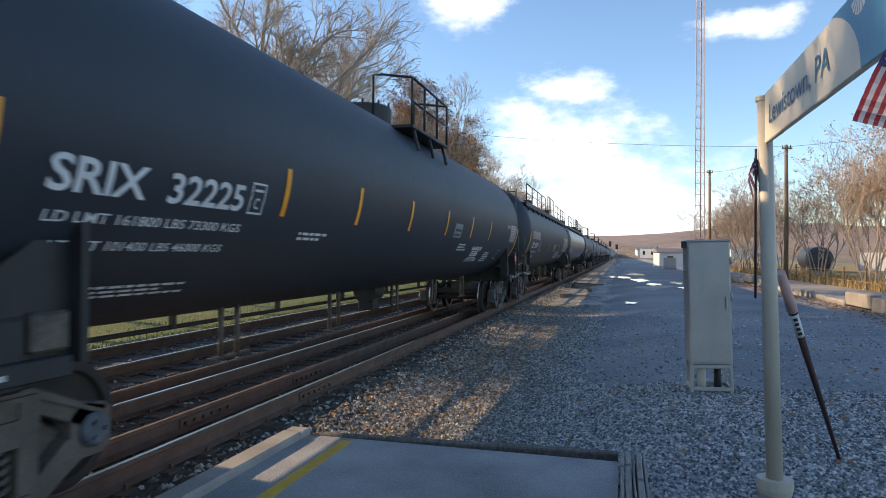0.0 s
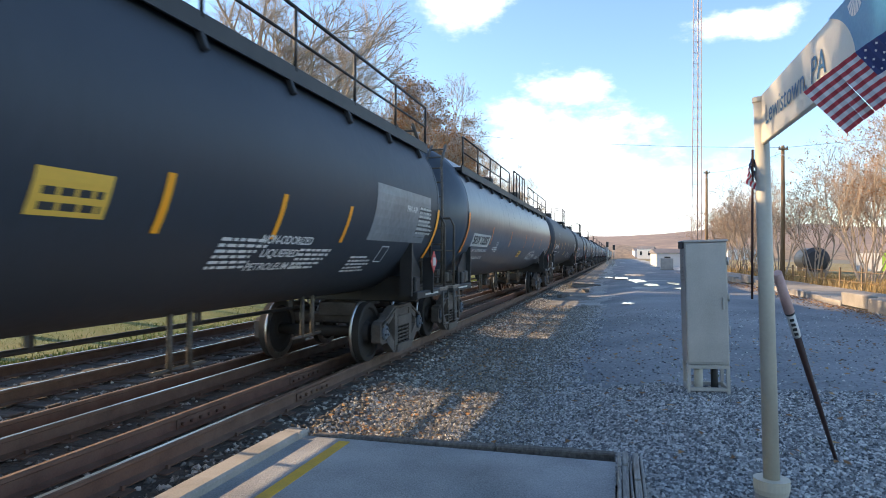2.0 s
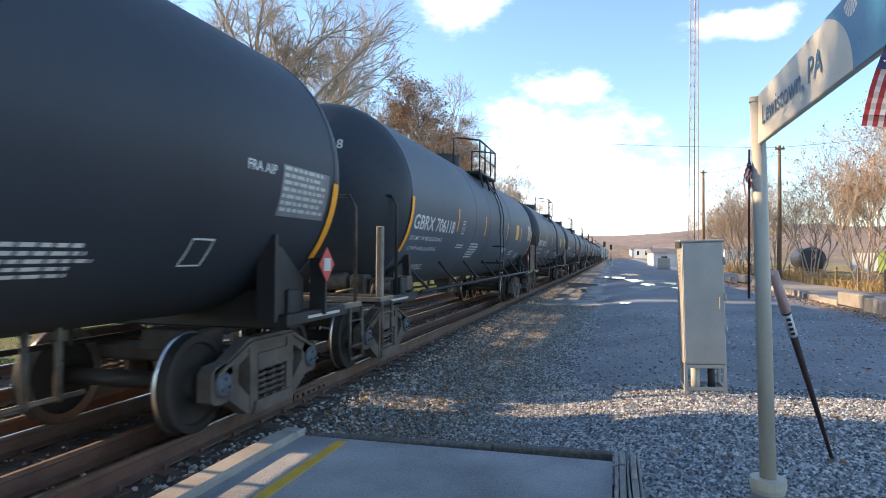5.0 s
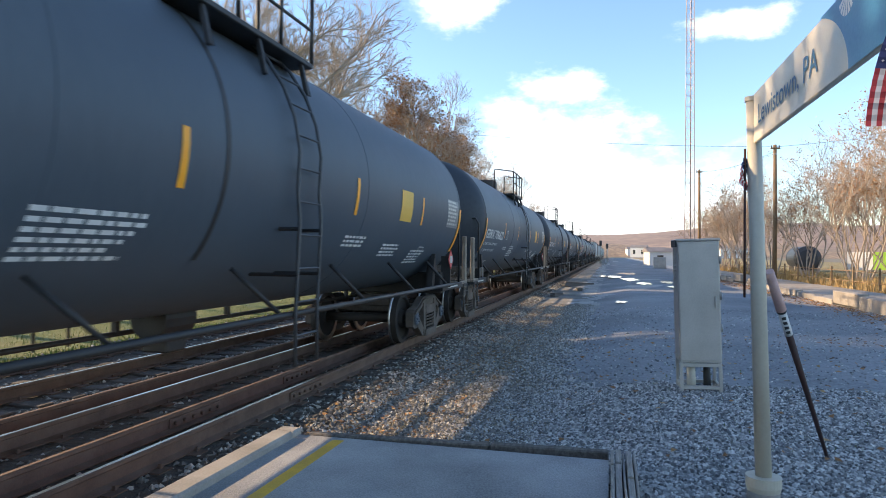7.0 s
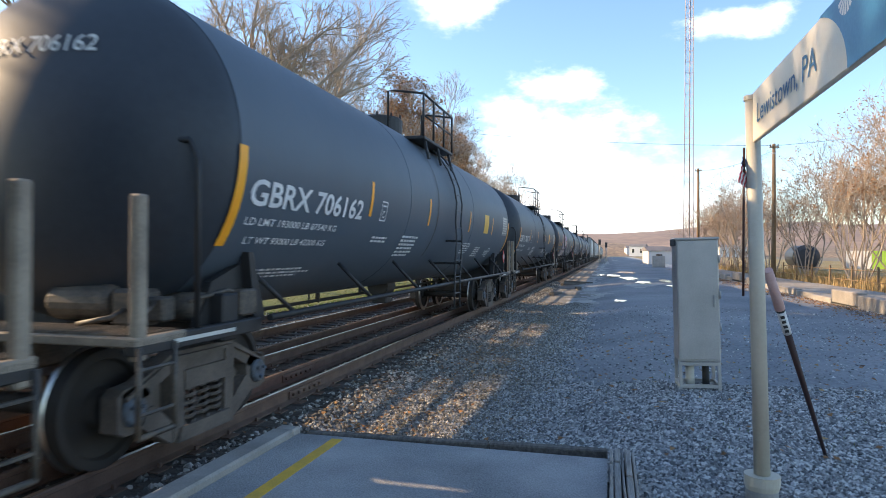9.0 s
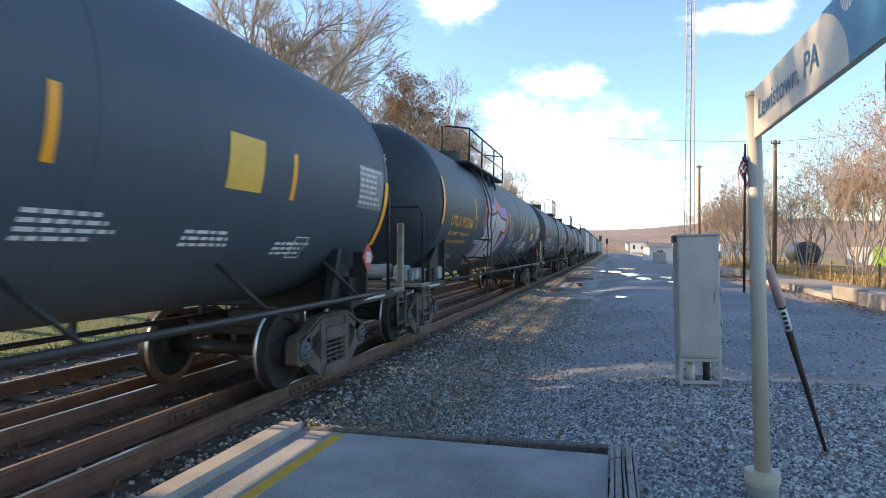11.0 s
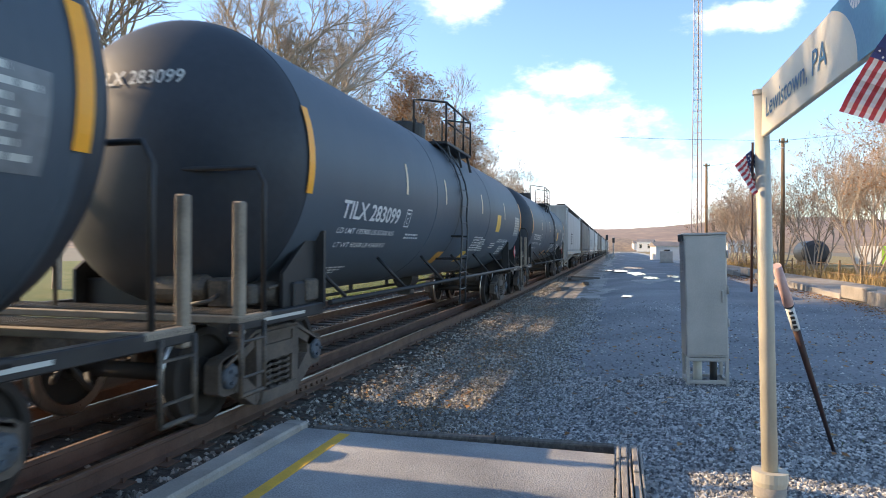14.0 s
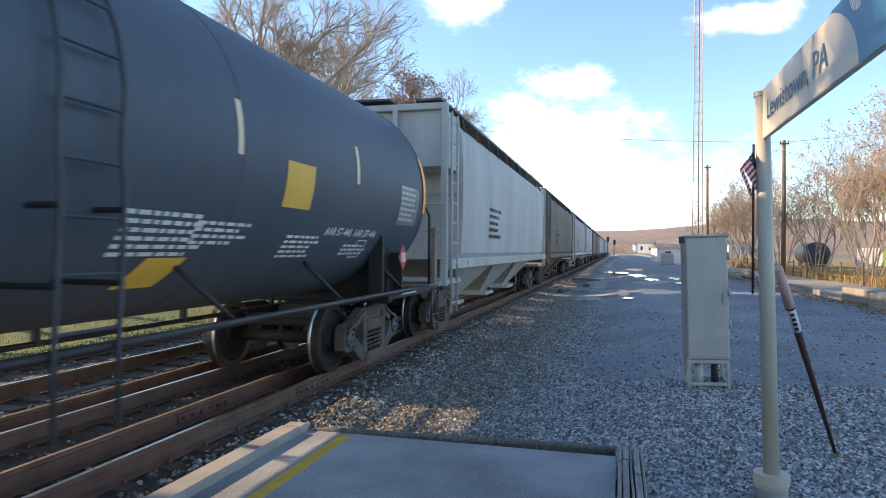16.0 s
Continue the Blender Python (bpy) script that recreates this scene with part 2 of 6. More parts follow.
M["puddle"] = mat("rain_water", (.02, .022, .025), (.03, .03, .03), .03, bump=0, spec=.6)
for n in ("puddle", "glass_dark"):
    for link in list(M[n].node_tree.links):
        if link.to_socket.name == "Roughness":
            M[n].node_tree.links.remove(link)
    M[n].node_tree.nodes["Principled BSDF"].inputs["Roughness"].default_value = 0.04


# ---- building helpers ----
def mesh_of(name, bm, material, smooth=False):
    me = bpy.data.meshes.new(name)
    if smooth:
        for f in bm.faces:
            f.smooth = True
    bm.to_mesh(me)
    bm.free()
    me.materials.append(M[material])
    return me


def part(name, bm, material, parent, label="", smooth=False, m=None):
    """One mesh object under a thing or a part; bm may be a mesh that alike parts share."""
    me = bm if isinstance(bm, bpy.types.Mesh) else mesh_of(name, bm, material, smooth)
    ob = new(name, me)
    ob.parent = parent
    if m is not None:
        ob.matrix_basis = m
    return tagged(ob, label)


def thing(name, label, category, m=None, group="", kind="", data=None):
    ob = new(name, data)
    if m is not None:
        ob.matrix_basis = m
    return tagged(ob, label, category, group, kind)


def box(bm, x0, x1, y0, y1, z0, z1, bevel=0.0, m=None):
    r = bmesh.ops.create_cube(bm, size=1)
    vs = r["verts"]
    for v in vs:
        v.co = Vector(((x0 + x1) / 2 + v.co.x * (x1 - x0), (y0 + y1) / 2 + v.co.y * (y1 - y0), (z0 + z1) / 2 + v.co.z * (z1 - z0)))
        if m is not None:
            v.co = m @ v.co
    if bevel:
        es = list({e for v in vs for e in v.link_edges})
        bmesh.ops.bevel(bm, geom=es, offset=bevel, segments=1, affect="EDGES")
    return bm


def tube(bm, pts, r, seg=6, r1=None, cap=True):
    """A round bar along a polyline, tapering from r to r1."""
    pts = [Vector(p) for p in pts]
    n = len(pts)
    rings = []
    ref = None
    for i, p in enumerate(pts):
        d = (pts[min(i + 1, n - 1)] - pts[max(i - 1, 0)]).normalized()
        if ref is None:
            ref = Vector((0, 0, 1)) if abs(d.z) < .9 else Vector((1, 0, 0))
        a = d.cross(ref).normalized()
        b = a.cross(d).normalized()
        ref = b
        rad = r if r1 is None else r + (r1 - r) * i / (n - 1)
        rings.append([bm.verts.new(p + (a * math.cos(k * 2 * math.pi / seg) + b * math.sin(k * 2 * math.pi / seg)) * rad) for k in range(seg)])
    for q, w in zip(rings, rings[1:]):
        for k in range(seg):
            bm.faces.new((q[k], w[k], w[(k + 1) % seg], q[(k + 1) % seg])).smooth = seg > 5
    if cap:
        bm.faces.new(rings[0])
        bm.faces.new(rings[-1][::-1])
    return bm


def bar(bm, p0, p1, w, h):
    """A square-edged bar from p0 to p1."""
    p0, p1 = Vector(p0), Vector(p1)
    d = p1 - p0
    q = d.to_track_quat("Y", "Z").to_matrix().to_4x4()
    return box(bm, -w / 2, w / 2, 0, d.length, -h / 2, h / 2, min(w, h) * .15, Matrix.Translation(p0) @ q)


def lathe(bm, profile, seg, m=None):
    """Turns (axial, radius) pairs about the local y axis."""
    rings = []
    for y, r in profile:
        if r < 1e-4:
            rings.append([bm.verts.new((0, y, 0))])
        else:
            rings.append([bm.verts.new((r * math.cos(k * 2 * math.pi / seg), y, r * math.sin(k * 2 * math.pi / seg))) for k in range(seg)])
    for q, w in zip(rings, rings[1:]):
        for k in range(seg):
            a, b = k, (k + 1) % seg
            vs = [q[a % len(q)], q[b % len(q)], w[b % len(w)], w[a % len(w)]]
            vs = list(dict.fromkeys(vs))
            if len(vs) > 2:
                bm.faces.new(vs)
    if m is not None:
        for ring in rings:
            for v in ring:
                v.co = m @ v.co
    bmesh.ops.recalc_face_normals(bm, faces=bm.faces)
    return bm


def prism(bm, outline, x0, x1, bevel=0.0):
    """A flat plate: an outline of (y, z) corners, from x0 to x1 thick."""
    a = [bm.verts.new((x0, y, z)) for y, z in outline]
    b = [bm.verts.new((x1, y, z)) for y, z in outline]
    n = len(a)
    fs = [bm.faces.new(a), bm.faces.new(b[::-1])]
    for i in range(n):
        fs.append(bm.faces.new((a[i], b[i], b[(i + 1) % n], a[(i + 1) % n])))
    bmesh.ops.recalc_face_normals(bm, faces=fs)
    return bm


FONT_CACHE = {}


def letters(text, size, narrow=1.0, bold=0.012):
    """Flat lettering as a bmesh in its own plane, x along the line, y up, from the lower left corner."""
    key = (text, bold)
    if key not in FONT_CACHE:
        cu = bpy.data.curves.new("lettering", "FONT")
        cu.body, cu.size, cu.offset, cu.resolution_u = text, 1.0, bold, 3
        ob = bpy.data.objects.new("lettering", cu)
        scene.collection.objects.link(ob)
        dg = bpy.context.evaluated_depsgraph_get()
        FONT_CACHE[key] = bpy.data.meshes.new_from_object(ob.evaluated_get(dg))
        bpy.data.objects.remove(ob)
    bm = bmesh.new()
    bm.from_mesh(FONT_CACHE[key])
    for v in bm.verts:
        v.co = Vector((v.co.x * size * narrow, v.co.y * size, 0))
    return bm
# ---- the train ----
XC = -4.555          # centre of the near track
SPEED = 14.7
RT, ZT = 1.535, 2.55  # tank radius and height of its axis
DZ = ZT + RT - 4.25
CACHE = {}


def cached(key, build):
    if key not in CACHE:
        CACHE[key] = build()
    return CACHE[key]


def wrapped(bm, y0, z0, off=0.005, step=0.11):
    """Bends flat artwork (x along the car, y up) round the tank's side, its lower left corner at y0, z0."""
    zs = [v.co.y for v in bm.verts]
    lo, hi = min(zs), max(zs)
    k = lo + step
    while k < hi - 0.01:
        bmesh.ops.bisect_plane(bm, geom=bm.verts[:] + bm.edges[:] + bm.faces[:], plane_co=(0, k, 0), plane_no=(0, 1, 0))
        k += step
    a0 = math.asin((z0 - ZT) / RT)
    for v in bm.verts:
        a = a0 + v.co.y / RT
        v.co = Vector(((RT + off + v.co.z) * math.cos(a), y0 + v.co.x, ZT + (RT + off + v.co.z) * math.sin(a)))
    return bm


def flat_rect(bm, x0, x1, y0, y1, z=0.0, slant=0.0):
    vs = [bm.verts.new(p) for p in ((x0, y0, z), (x1, y0, z), (x1 + slant, y1, z), (x0 + slant, y1, z))]
    bm.faces.new(vs)
    return bm


def flat_poly(pts, z=0.0):
    bm = bmesh.new()
    bm.faces.new([bm.verts.new((x, y, z)) for x, y in pts])
    return bm


def strip(y, z0, z1, w, material, parent, label, name="reflective_strip", off=.006):
    part(name, wrapped(flat_rect(bmesh.new(), -w / 2, w / 2, 0, z1 - z0), y, z0, off), material, parent, label)


def line_of_text(text, y, z, h, width, parent, material="white_letter", off=0.006, bold=0.012):
    bm = letters(text, h / .72, 1.0, bold)
    w = max(v.co.x for v in bm.verts)
    for v in bm.verts:
        v.co.x *= width / w
    part("lettering", wrapped(bm, y, z, off), material, parent, "stencilled lettering")


def bars_of_text(y, z, rows, width, h, parent, rng, material="white_letter", name="small_print"):
    """Small print that cannot be read: short bars in rows."""
    bm = bmesh.new()
    for r in range(rows):
        x, end = 0.0, width * rng.uniform(.7, 1)
        while x < end:
            w = rng.uniform(.05, .16)
            flat_rect(bm, x, min(x + w, end), -r * h * 1.9, -r * h * 1.9 + h)
            x += w + .03
    tagged(part(name, wrapped(bm, y, z, .006, 2), material, parent, "rows of small stencilled print"), kind="stuff")


def frame_mark(y, z, w, h, parent, material="white_letter", inner="C"):
    """A boxed mark with one letter in it."""
    bm = bmesh.new()
    b = .018
    flat_rect(bm, 0, w, 0, b), flat_rect(bm, 0, w, h - b, h), flat_rect(bm, 0, b, b, h - b), flat_rect(bm, w - b, w, b, h - b)
    if inner:
        flat_rect(bm, w * .2, w * .8, h * .72, h * .8)
        t = letters(inner, h * .5, .9)
        for v in t.verts:
            v.co += Vector((w * .3, h * .18, 0))
        me = bpy.data.meshes.new("letter")
        t.to_mesh(me)
        bm.from_mesh(me)
        bpy.data.meshes.remove(me)
    part("boxed_mark", wrapped(bm, y, z, .006, .15), material, parent, "boxed stencilled mark")


def decal(y, z, w, h, material, parent, label, slant=0.0):
    return part("decal", wrapped(flat_rect(bmesh.new(), 0, w, 0, h, 0, slant), y, z, .005), material, parent, label)


def diamond(parent, y, z, x=1.5, size=.19):
    """A hazard placard: a red-edged white diamond on a dark holder plate."""
    def build():
        bm = prism(bmesh.new(), [(-size, 0), (0, -size), (size, 0), (0, size)], -.012, 0)
        return mesh_of("placard", bm, "placard_red")
    p = part("placard", cached("placard", build), "", parent, "red and white diamond hazard placard", m=pose(x, y, z))

    def face():
        return mesh_of("placard_face", box(bmesh.new(), 0, .004, -.085, .085, -.07, .07), "decal_white")
    part("placard_panel", cached("placard_face", face), "", parent, "white panel of the placard", m=pose(x + .002, y, z))


# running gear, shared by all cars
def wheel_mesh():
    bm = bmesh.new()
    prof = [(.690, .0), (.690, .13), (.735, .15), (.735, .36), (.690, .38), (.690, .470), (.700, .483), (.715, .480), (.727, .462), (.832, .455),
            (.836, .445), (.836, .385), (.795, .365), (.780, .30), (.785, .17), (.850, .145), (.862, .12), (.862, 0)]
    lathe(bm, prof, 40, Matrix.Rotation(radians(-90), 4, "Z"))
    me = mesh_of("wheel", bm, "wheel_face", True)
    me.materials.append(M["wheel_tread"])
    for p in me.polygons:
        rad = math.hypot(p.center.y, p.center.z)
        if rad > .459 or (rad > .40 and p.center.x < .695):
            p.material_index = 1
    me.set_sharp_from_angle(angle=radians(35))
    return me


def side_frame_mesh():
    """A cast side frame: arched top member, broad diagonals round D-shaped openings, journal jaws and a spring seat."""
    bm = bmesh.new()
    x0, x1 = .95, 1.08
    prism(bm, [(-1.0, .60), (-.80, .66), (-.42, .83), (.42, .83), (.80, .66), (1.0, .60), (1.0, .49), (.80, .50), (.46, .66), (-.46, .66), (-.80, .50), (-1.0, .49)], x0, x1)
    prism(bm, [(-.98, .57), (-.42, .795), (.42, .795), (.98, .57), (.98, .54), (.42, .765), (-.42, .765), (-.98, .54)], x1 - .005, x1 + .03)
    for e in (-1, 1):
        prism(bm, [(e * 1.05, .32), (e * 1.05, .58), (e * .98, .63), (e * .78, .65), (e * .70, .56), (e * .70, .36), (e * .79, .28), (e * .97, .28)], x0 - .02, x1)
        prism(bm, [(e * .74, .44), (e * .80, .30), (e * .46, .09), (e * .32, .09), (e * .30, .24), (e * .42, .25), (e * .66, .44)], x0, x1 + .01)
        prism(bm, [(e * .43, .12), (e * .45, .78), (e * .31, .78), (e * .29, .12)], x0 - .01, x1 + .02)
        prism(bm, [(e * .70, .48), (e * .50, .62), (e * .45, .62), (e * .45, .24), (e * .66, .42)], x0 + .01, x0 + .03)
    prism(bm, [(-.40, .08), (.40, .08), (.36, .20), (-.36, .20)], x0 - .04, x1 + .05)
    prism(bm, [(-.30, .50), (.30, .50), (.30, .66), (-.30, .66)], x0, x1 + .03)
    return mesh_of("side_frame", bm, "dusty_steel")


def spring_mesh():
    bm = bmesh.new()
    tube(bm, [(.075 * math.cos(a), .075 * math.sin(a), .30 * k / 44) for k, a in ((k, k * 2 * math.pi / 8.8) for k in range(45))], .016, 5)
    return mesh_of("spring", bm, "dusty_steel")


def truck(car, y):
    """A two-axle truck: bolster, side frames, springs, and two wheelsets that roll."""
    bo = part("truck_bolster", cached("bolster", lambda: mesh_of("bolster", box(box(bmesh.new(), -1.1, 1.1, -.19, .19, .50, .66, .02), -.35, .35, -.25, .25, .62, .85, .02), "dusty_steel")),
              "", car, "dusty cast steel truck bolster", m=pose(0, y, 0))
    fr = cached("side_frame", side_frame_mesh)
    sp = cached("spring", spring_mesh)
    for s in (1, -1):
        part("side_frame", fr, "", bo, "dusty cast steel side frame", m=pose(0, 0, 0, 0, 0, 0 if s > 0 else 180))
        for dy in (-.19, .0, .19):
            part("spring", sp, "", bo, m=pose(s * 1.03, dy, .20))
    sets = []
    for dy in (-.889, .889):
        ax = part("wheelset", cached("axle", lambda: mesh_of("axle", tube(bmesh.new(), [(-1.0, 0, 0), (1.0, 0, 0)], .085, 12), "wheel_face")), "", car, "steel axle with two wheels", m=pose(0, y + dy, .457))
        for s in (1, -1):
            part("wheel", cached("wheel", wheel_mesh), "", ax, "dark steel wheel with a bright tread", m=pose(0, 0, 0, 0, 0, 0 if s > 0 else 180))

            def cap():
                bm = lathe(bmesh.new(), [(1.0, 0), (1.0, .12), (1.10, .12), (1.12, .10), (1.13, 0)], 16, Matrix.Rotation(radians(-90), 4, "Z"))
                for k in range(3):
                    a = k * 2.094
                    tube(bm, [(1.12, .06 * math.cos(a), .06 * math.sin(a)), (1.15, .06 * math.cos(a), .06 * math.sin(a))], .018, 6)
                return mesh_of("bearing_cap", bm, "cap_steel")
            part("bearing_cap", cached("cap", cap), "", ax, m=pose(0, 0, 0, 0, 0, 0 if s > 0 else 180))
        sets.append((ax, y + dy))
    return sets


def coupler(car, y, e):
    def build():
        bm = box(bmesh.new(), -.16, .16, -1.9, -.55, .72, 1.02, .02)
        box(bm, -.08, .08, -.6, -.15, .80, .94, .02)
        box(bm, -.15, .11, -.2, .02, .75, 1.0, .04)
        box(bm, .05, .17, -.08, .08, .76, .99, .03)
        return mesh_of("coupler", bm, "worn_steel")
    part("coupler", cached("coupler", build), "", car, "worn steel coupler and draft sill", m=pose(0, y, 0, 0, 0, 0 if e > 0 else 180))
    bm = tube(bmesh.new(), [(.3 * e, y - e * .5, .85), (.33 * e, y - e * .3, .6), (.25 * e, y - e * .1, .45), (.1 * e, y + e * .02, .55)], .022, 6)
    part("air_hose", bm, "black_steel", car, "black rubber air hose")


def ladder(bm, pts0, pts1, rung=.32, r=.018):
    """Two bent stringers with rungs between them."""
    tube(bm, pts0, r * 1.2, 6), tube(bm, pts1, r * 1.2, 6)
    for (a0, a1), (b0, b1) in zip(zip(pts0, pts0[1:]), zip(pts1, pts1[1:])):
        n = max(1, round((Vector(a1) - Vector(a0)).length / rung))
        for k in range(n):
            tube(bm, [Vector(a0).lerp(Vector(a1), (k + .5) / n), Vector(b0).lerp(Vector(b1), (k + .5) / n)], r * .8, 5)
    return bm


def tank_mesh(half, bands):
    head = .78
    prof = []
    for k in range(15):
        a = math.pi / 2 * k / 14
        prof.append((-half - head * math.cos(a), RT * math.sin(a)))
    ys = []
    for b in bands:
        ys += [(b - .03, RT), (b - .028, RT + .005), (b + .028, RT + .005), (b + .03, RT)]
    prof += ys
    for k in range(15):
        a = math.pi / 2 * k / 14
        prof.append((half + head * math.sin(a), RT * math.cos(a)))
    return lathe(bmesh.new(), prof, 72, Matrix.Translation((0, 0, ZT)))


def railing(bm, x, ys, z0, z1, r=.022, mid=True):
    """Posts at ys with a top and a middle rail."""
    for y in ys:
        tube(bm, [(x, y, z0), (x, y, z1)], r, 6)
    tube(bm, [(x, ys[0], z1), (x, ys[-1], z1)], r, 6)
    if mid:
        tube(bm, [(x, ys[0], (z0 + z1) / 2), (x, ys[-1], (z0 + z1) / 2)], r * .8, 6)
    return bm


def tank_car(spec, seed):
    """A tank car with its front towards -y; its origin is on the track, under its middle."""
    rng = random.Random(seed)
    L, style, paint = spec["L"], spec["style"], spec["paint"]
    half = L / 2 - (1.5 if spec["style"] == "oil" else 1.36)
    slim = spec["mark"].startswith("GBRX")
    car = thing("tank_car", spec["label"], "tank car", group="cars of the freight train")
    bands = {"oil": (-half + .02, -2.6, 2.3, half - .02), "walk": (-half + .02, half - .02), "dome": (-half + .02, half - .02)}[style]
    tank = part("tank", tank_mesh(half, bands), paint, car, spec.get("tank", "long cylindrical tank with domed ends"), smooth=True)
    tank.data.set_sharp_from_angle(angle=radians(40))
    if style == "oil":
        # domed heads darker than the shell, changing sharply at the seam
        tank.data.materials.append(M["head_black"])
        for p in tank.data.polygons:
            p.material_index = 1 if abs(p.center.y) > half else 0
    sets = []
    for e in (-1, 1):
        back = 1.66 if e < 0 else spec.get("rear_back", 2.2 if slim else 2.55 if style == "oil" else 1.95)
        sets += truck(car, e * (L / 2 - back))
        coupler(car, e * L / 2, e)
        ye, yt = e * (L / 2 - .35), e * (L / 2 - back)
        # end platform, its sills and saddle plates
        bm = box(bmesh.new(), -1.45, 1.45, min(ye, ye - e * .55), max(ye, ye - e * .55), 1.0, 1.07, .01)
        # the deck's tan has sunlight mixed into its colour
        deck = part("end_platform", bm, "sunlit_tan", car, "worn steel end platform with a grated deck")
        for k in range(9):
            part("grating_bar", cached("grating_bar", lambda: mesh_of("grating_bar", box(bmesh.new(), -1.4, 1.4, -.008, .008, 1.068, 1.085), "worn_steel")), "", deck, m=pose(0, ye - e * (.05 + .055 * k), 0))
        for s in (1, -1):
            y0, y1 = sorted((ye, yt - e * .35))
            part("side_sill", box(bmesh.new(), s * 1.40 - .05, s * 1.40 + .05, y0, y1, .94, 1.06, .01), "black_steel", car)
            part("sill_edge", box(bmesh.new(), s * 1.452 - .003, s * 1.452 + .003, min(yt + e * .1, yt + e * .9), max(yt + e * .1, yt + e * .9), .985, 1.015), "decal_white", car, "white edge marking")
            if slim:
                bm = prism(bmesh.new(), [(yt - e * .34, 1.66), (yt - e * .42, 1.66), (yt - e * .66, 1.0), (yt - e * .46, 1.0)], s * 1.26 - .05, s * 1.26 + .05)
                prism(bm, [(yt + e * .3, 1.02), (yt + e * .1, 1.4), (yt - e * .36, 1.55), (yt - e * .5, 1.02)], s * 1.16 - .02, s * 1.215)
            else:
                bm = prism(bmesh.new(), [(yt - e * .48, 1.02), (yt - e * .48, 1.8), (yt - e * .3, 1.8), (yt + e * .28, 1.4), (yt + e * .28, 1.02)], s * 1.28 - .02, s * 1.28 + .02)
                box(bm, s * 1.30 - .10, s * 1.30 + .10, yt - e * .48 - .03, yt - e * .48 + .03, 1.0, 1.85)
            part("saddle_plate", bm, "black_steel", car, "black steel saddle plate under the tank")
            bm = ladder(bmesh.new(), [(s * 1.46, ye - e * .02, 1.0), (s * 1.46, ye - e * .02, .38)], [(s * 1.46, ye - e * .40, 1.0), (s * 1.46, ye - e * .40, .38)], .3)
            tube(bm, [(s * 1.46, ye - e * .02, .38), (s * 1.46, ye - e * .40, .38)], .022, 6)
            part("sill_step", bm, "worn_steel", car)
        cross = box(bmesh.new(), -1.35, 1.35, yt - .12, yt + .12, .88, 1.3, .02)
        part("body_bolster", cross, "black_steel", car)
        # hoop handrail across the end
        yh = ye - e * (.72 if slim else .45 if style == "oil" and not spec.get("white_valve") else .15)
        zh = 2.55 if slim else 2.4
        bm = tube(bmesh.new(), [(-1.42, yh, 1.05), (-1.42, yh, zh - .15), (-1.34, yh, zh), (1.34, yh, zh), (1.42, yh, zh - .15), (1.42, yh, 1.05)], .025, 8)
        tube(bm, [(-1.42, yh, 1.75), (1.42, yh, 1.75)], .018, 6) if style == "walk" else None
        tube(bm, [(-.95, yh, 1.05), (-.95, yh, zh)], .018, 6)
        part("end_handrail", bm, "worn_steel" if style != "oil" else "black_steel", car, "bent tube end handrail")
        if e > 0:
            yp = yt + (.10 if style == "oil" else .45)
            diamond(car, yp, 1.55)
            part("placard_bracket", box(bmesh.new(), 1.30, 1.488, yp - .02, yp + .02, 1.0, 1.62), "black_steel", car)
        if style == "walk":
            top = [(1.16, yh - e * .05, 1.05), (1.16, yh - e * .05, 2.7), (1.06, yh - e * .35, 3.6), (1.02, yh - e * .8, 4.0)]
            low = [(.72, y, z) for _, y, z in top]
            lad = part("end_ladder", tube(bmesh.new(), top, .029, 6), "worn_steel", car, "pale worn steel ladder on the tank's end")
            part("stringer", tube(bmesh.new(), low, .029, 6), "worn_steel", lad)
            for p0, p1 in zip(top, top[1:]):
                n = max(1, round((Vector(p1) - Vector(p0)).length / .33))
                for k in range(n):
                    q = Vector(p0).lerp(Vector(p1), (k + .5) / n)
                    part("rung", tube(bmesh.new(), [q, (.72, q.y, q.z)], .019, 5), "worn_steel", lad)
        if style == "oil":
            for xx in () if spec.get("white_valve") else (-1.40, 1.40):
                part("end_post", box(bmesh.new(), xx - .045, xx + .045, ye - e * .08 - .05, ye - e * .08 + .05, .90, 2.06, .015), "sunlit_tan", car, "pale tan upright steel post")
        if e < 0:
            bm = tube(bmesh.new(), [(.75, yt - .15, 1.18), (1.2, yt - .15, 1.18)], .13, 12)
            box(bm, 1.05, 1.36, yt + .15, yt + .42, 1.08, 1.32, .02)
            tube(bm, [(1.2, yt - .4, 1.25), (1.25, yt + .1, 1.32), (1.3, yt + .3, 1.25)], .02, 6)
            part("brake_valve", bm, "brake_grey" if spec.get("white_valve") else "worn_steel", car, "brake cylinder and valve with bent pipes")
            cm = "brake_grey" if spec.get("white_valve") else "worn_steel"
            yb = ye + .75
            part("air_reservoir", lathe(bmesh.new(), [(-.32, 0), (-.30, .12), (-.26, .15), (.26, .15), (.30, .12), (.32, 0)], 18, pose(.35, yb, 1.24, 0, 0, 90)), cm, car, "rounded steel air reservoir")
            bm = box(bmesh.new(), .72, .98, yb - .16, yb + .12, 1.06, 1.36, .03)
            box(bm, 1.0, 1.16, yb - .10, yb + .06, 1.10, 1.30, .02)
            tube(bm, [(.85, yb - .16, 1.2), (.85, yb - .3, 1.15), (.6, yb - .36, 1.1)], .022, 6)
            tube(bm, [(1.08, yb - .1, 1.25), (1.15, yb - .28, 1.2), (1.15, yb - .4, 1.0)], .018, 6)
            tube(bm, [(.75, yb + .12, 1.3), (.65, yb + .3, 1.34), (.3, yb + .35, 1.2)], .018, 6)
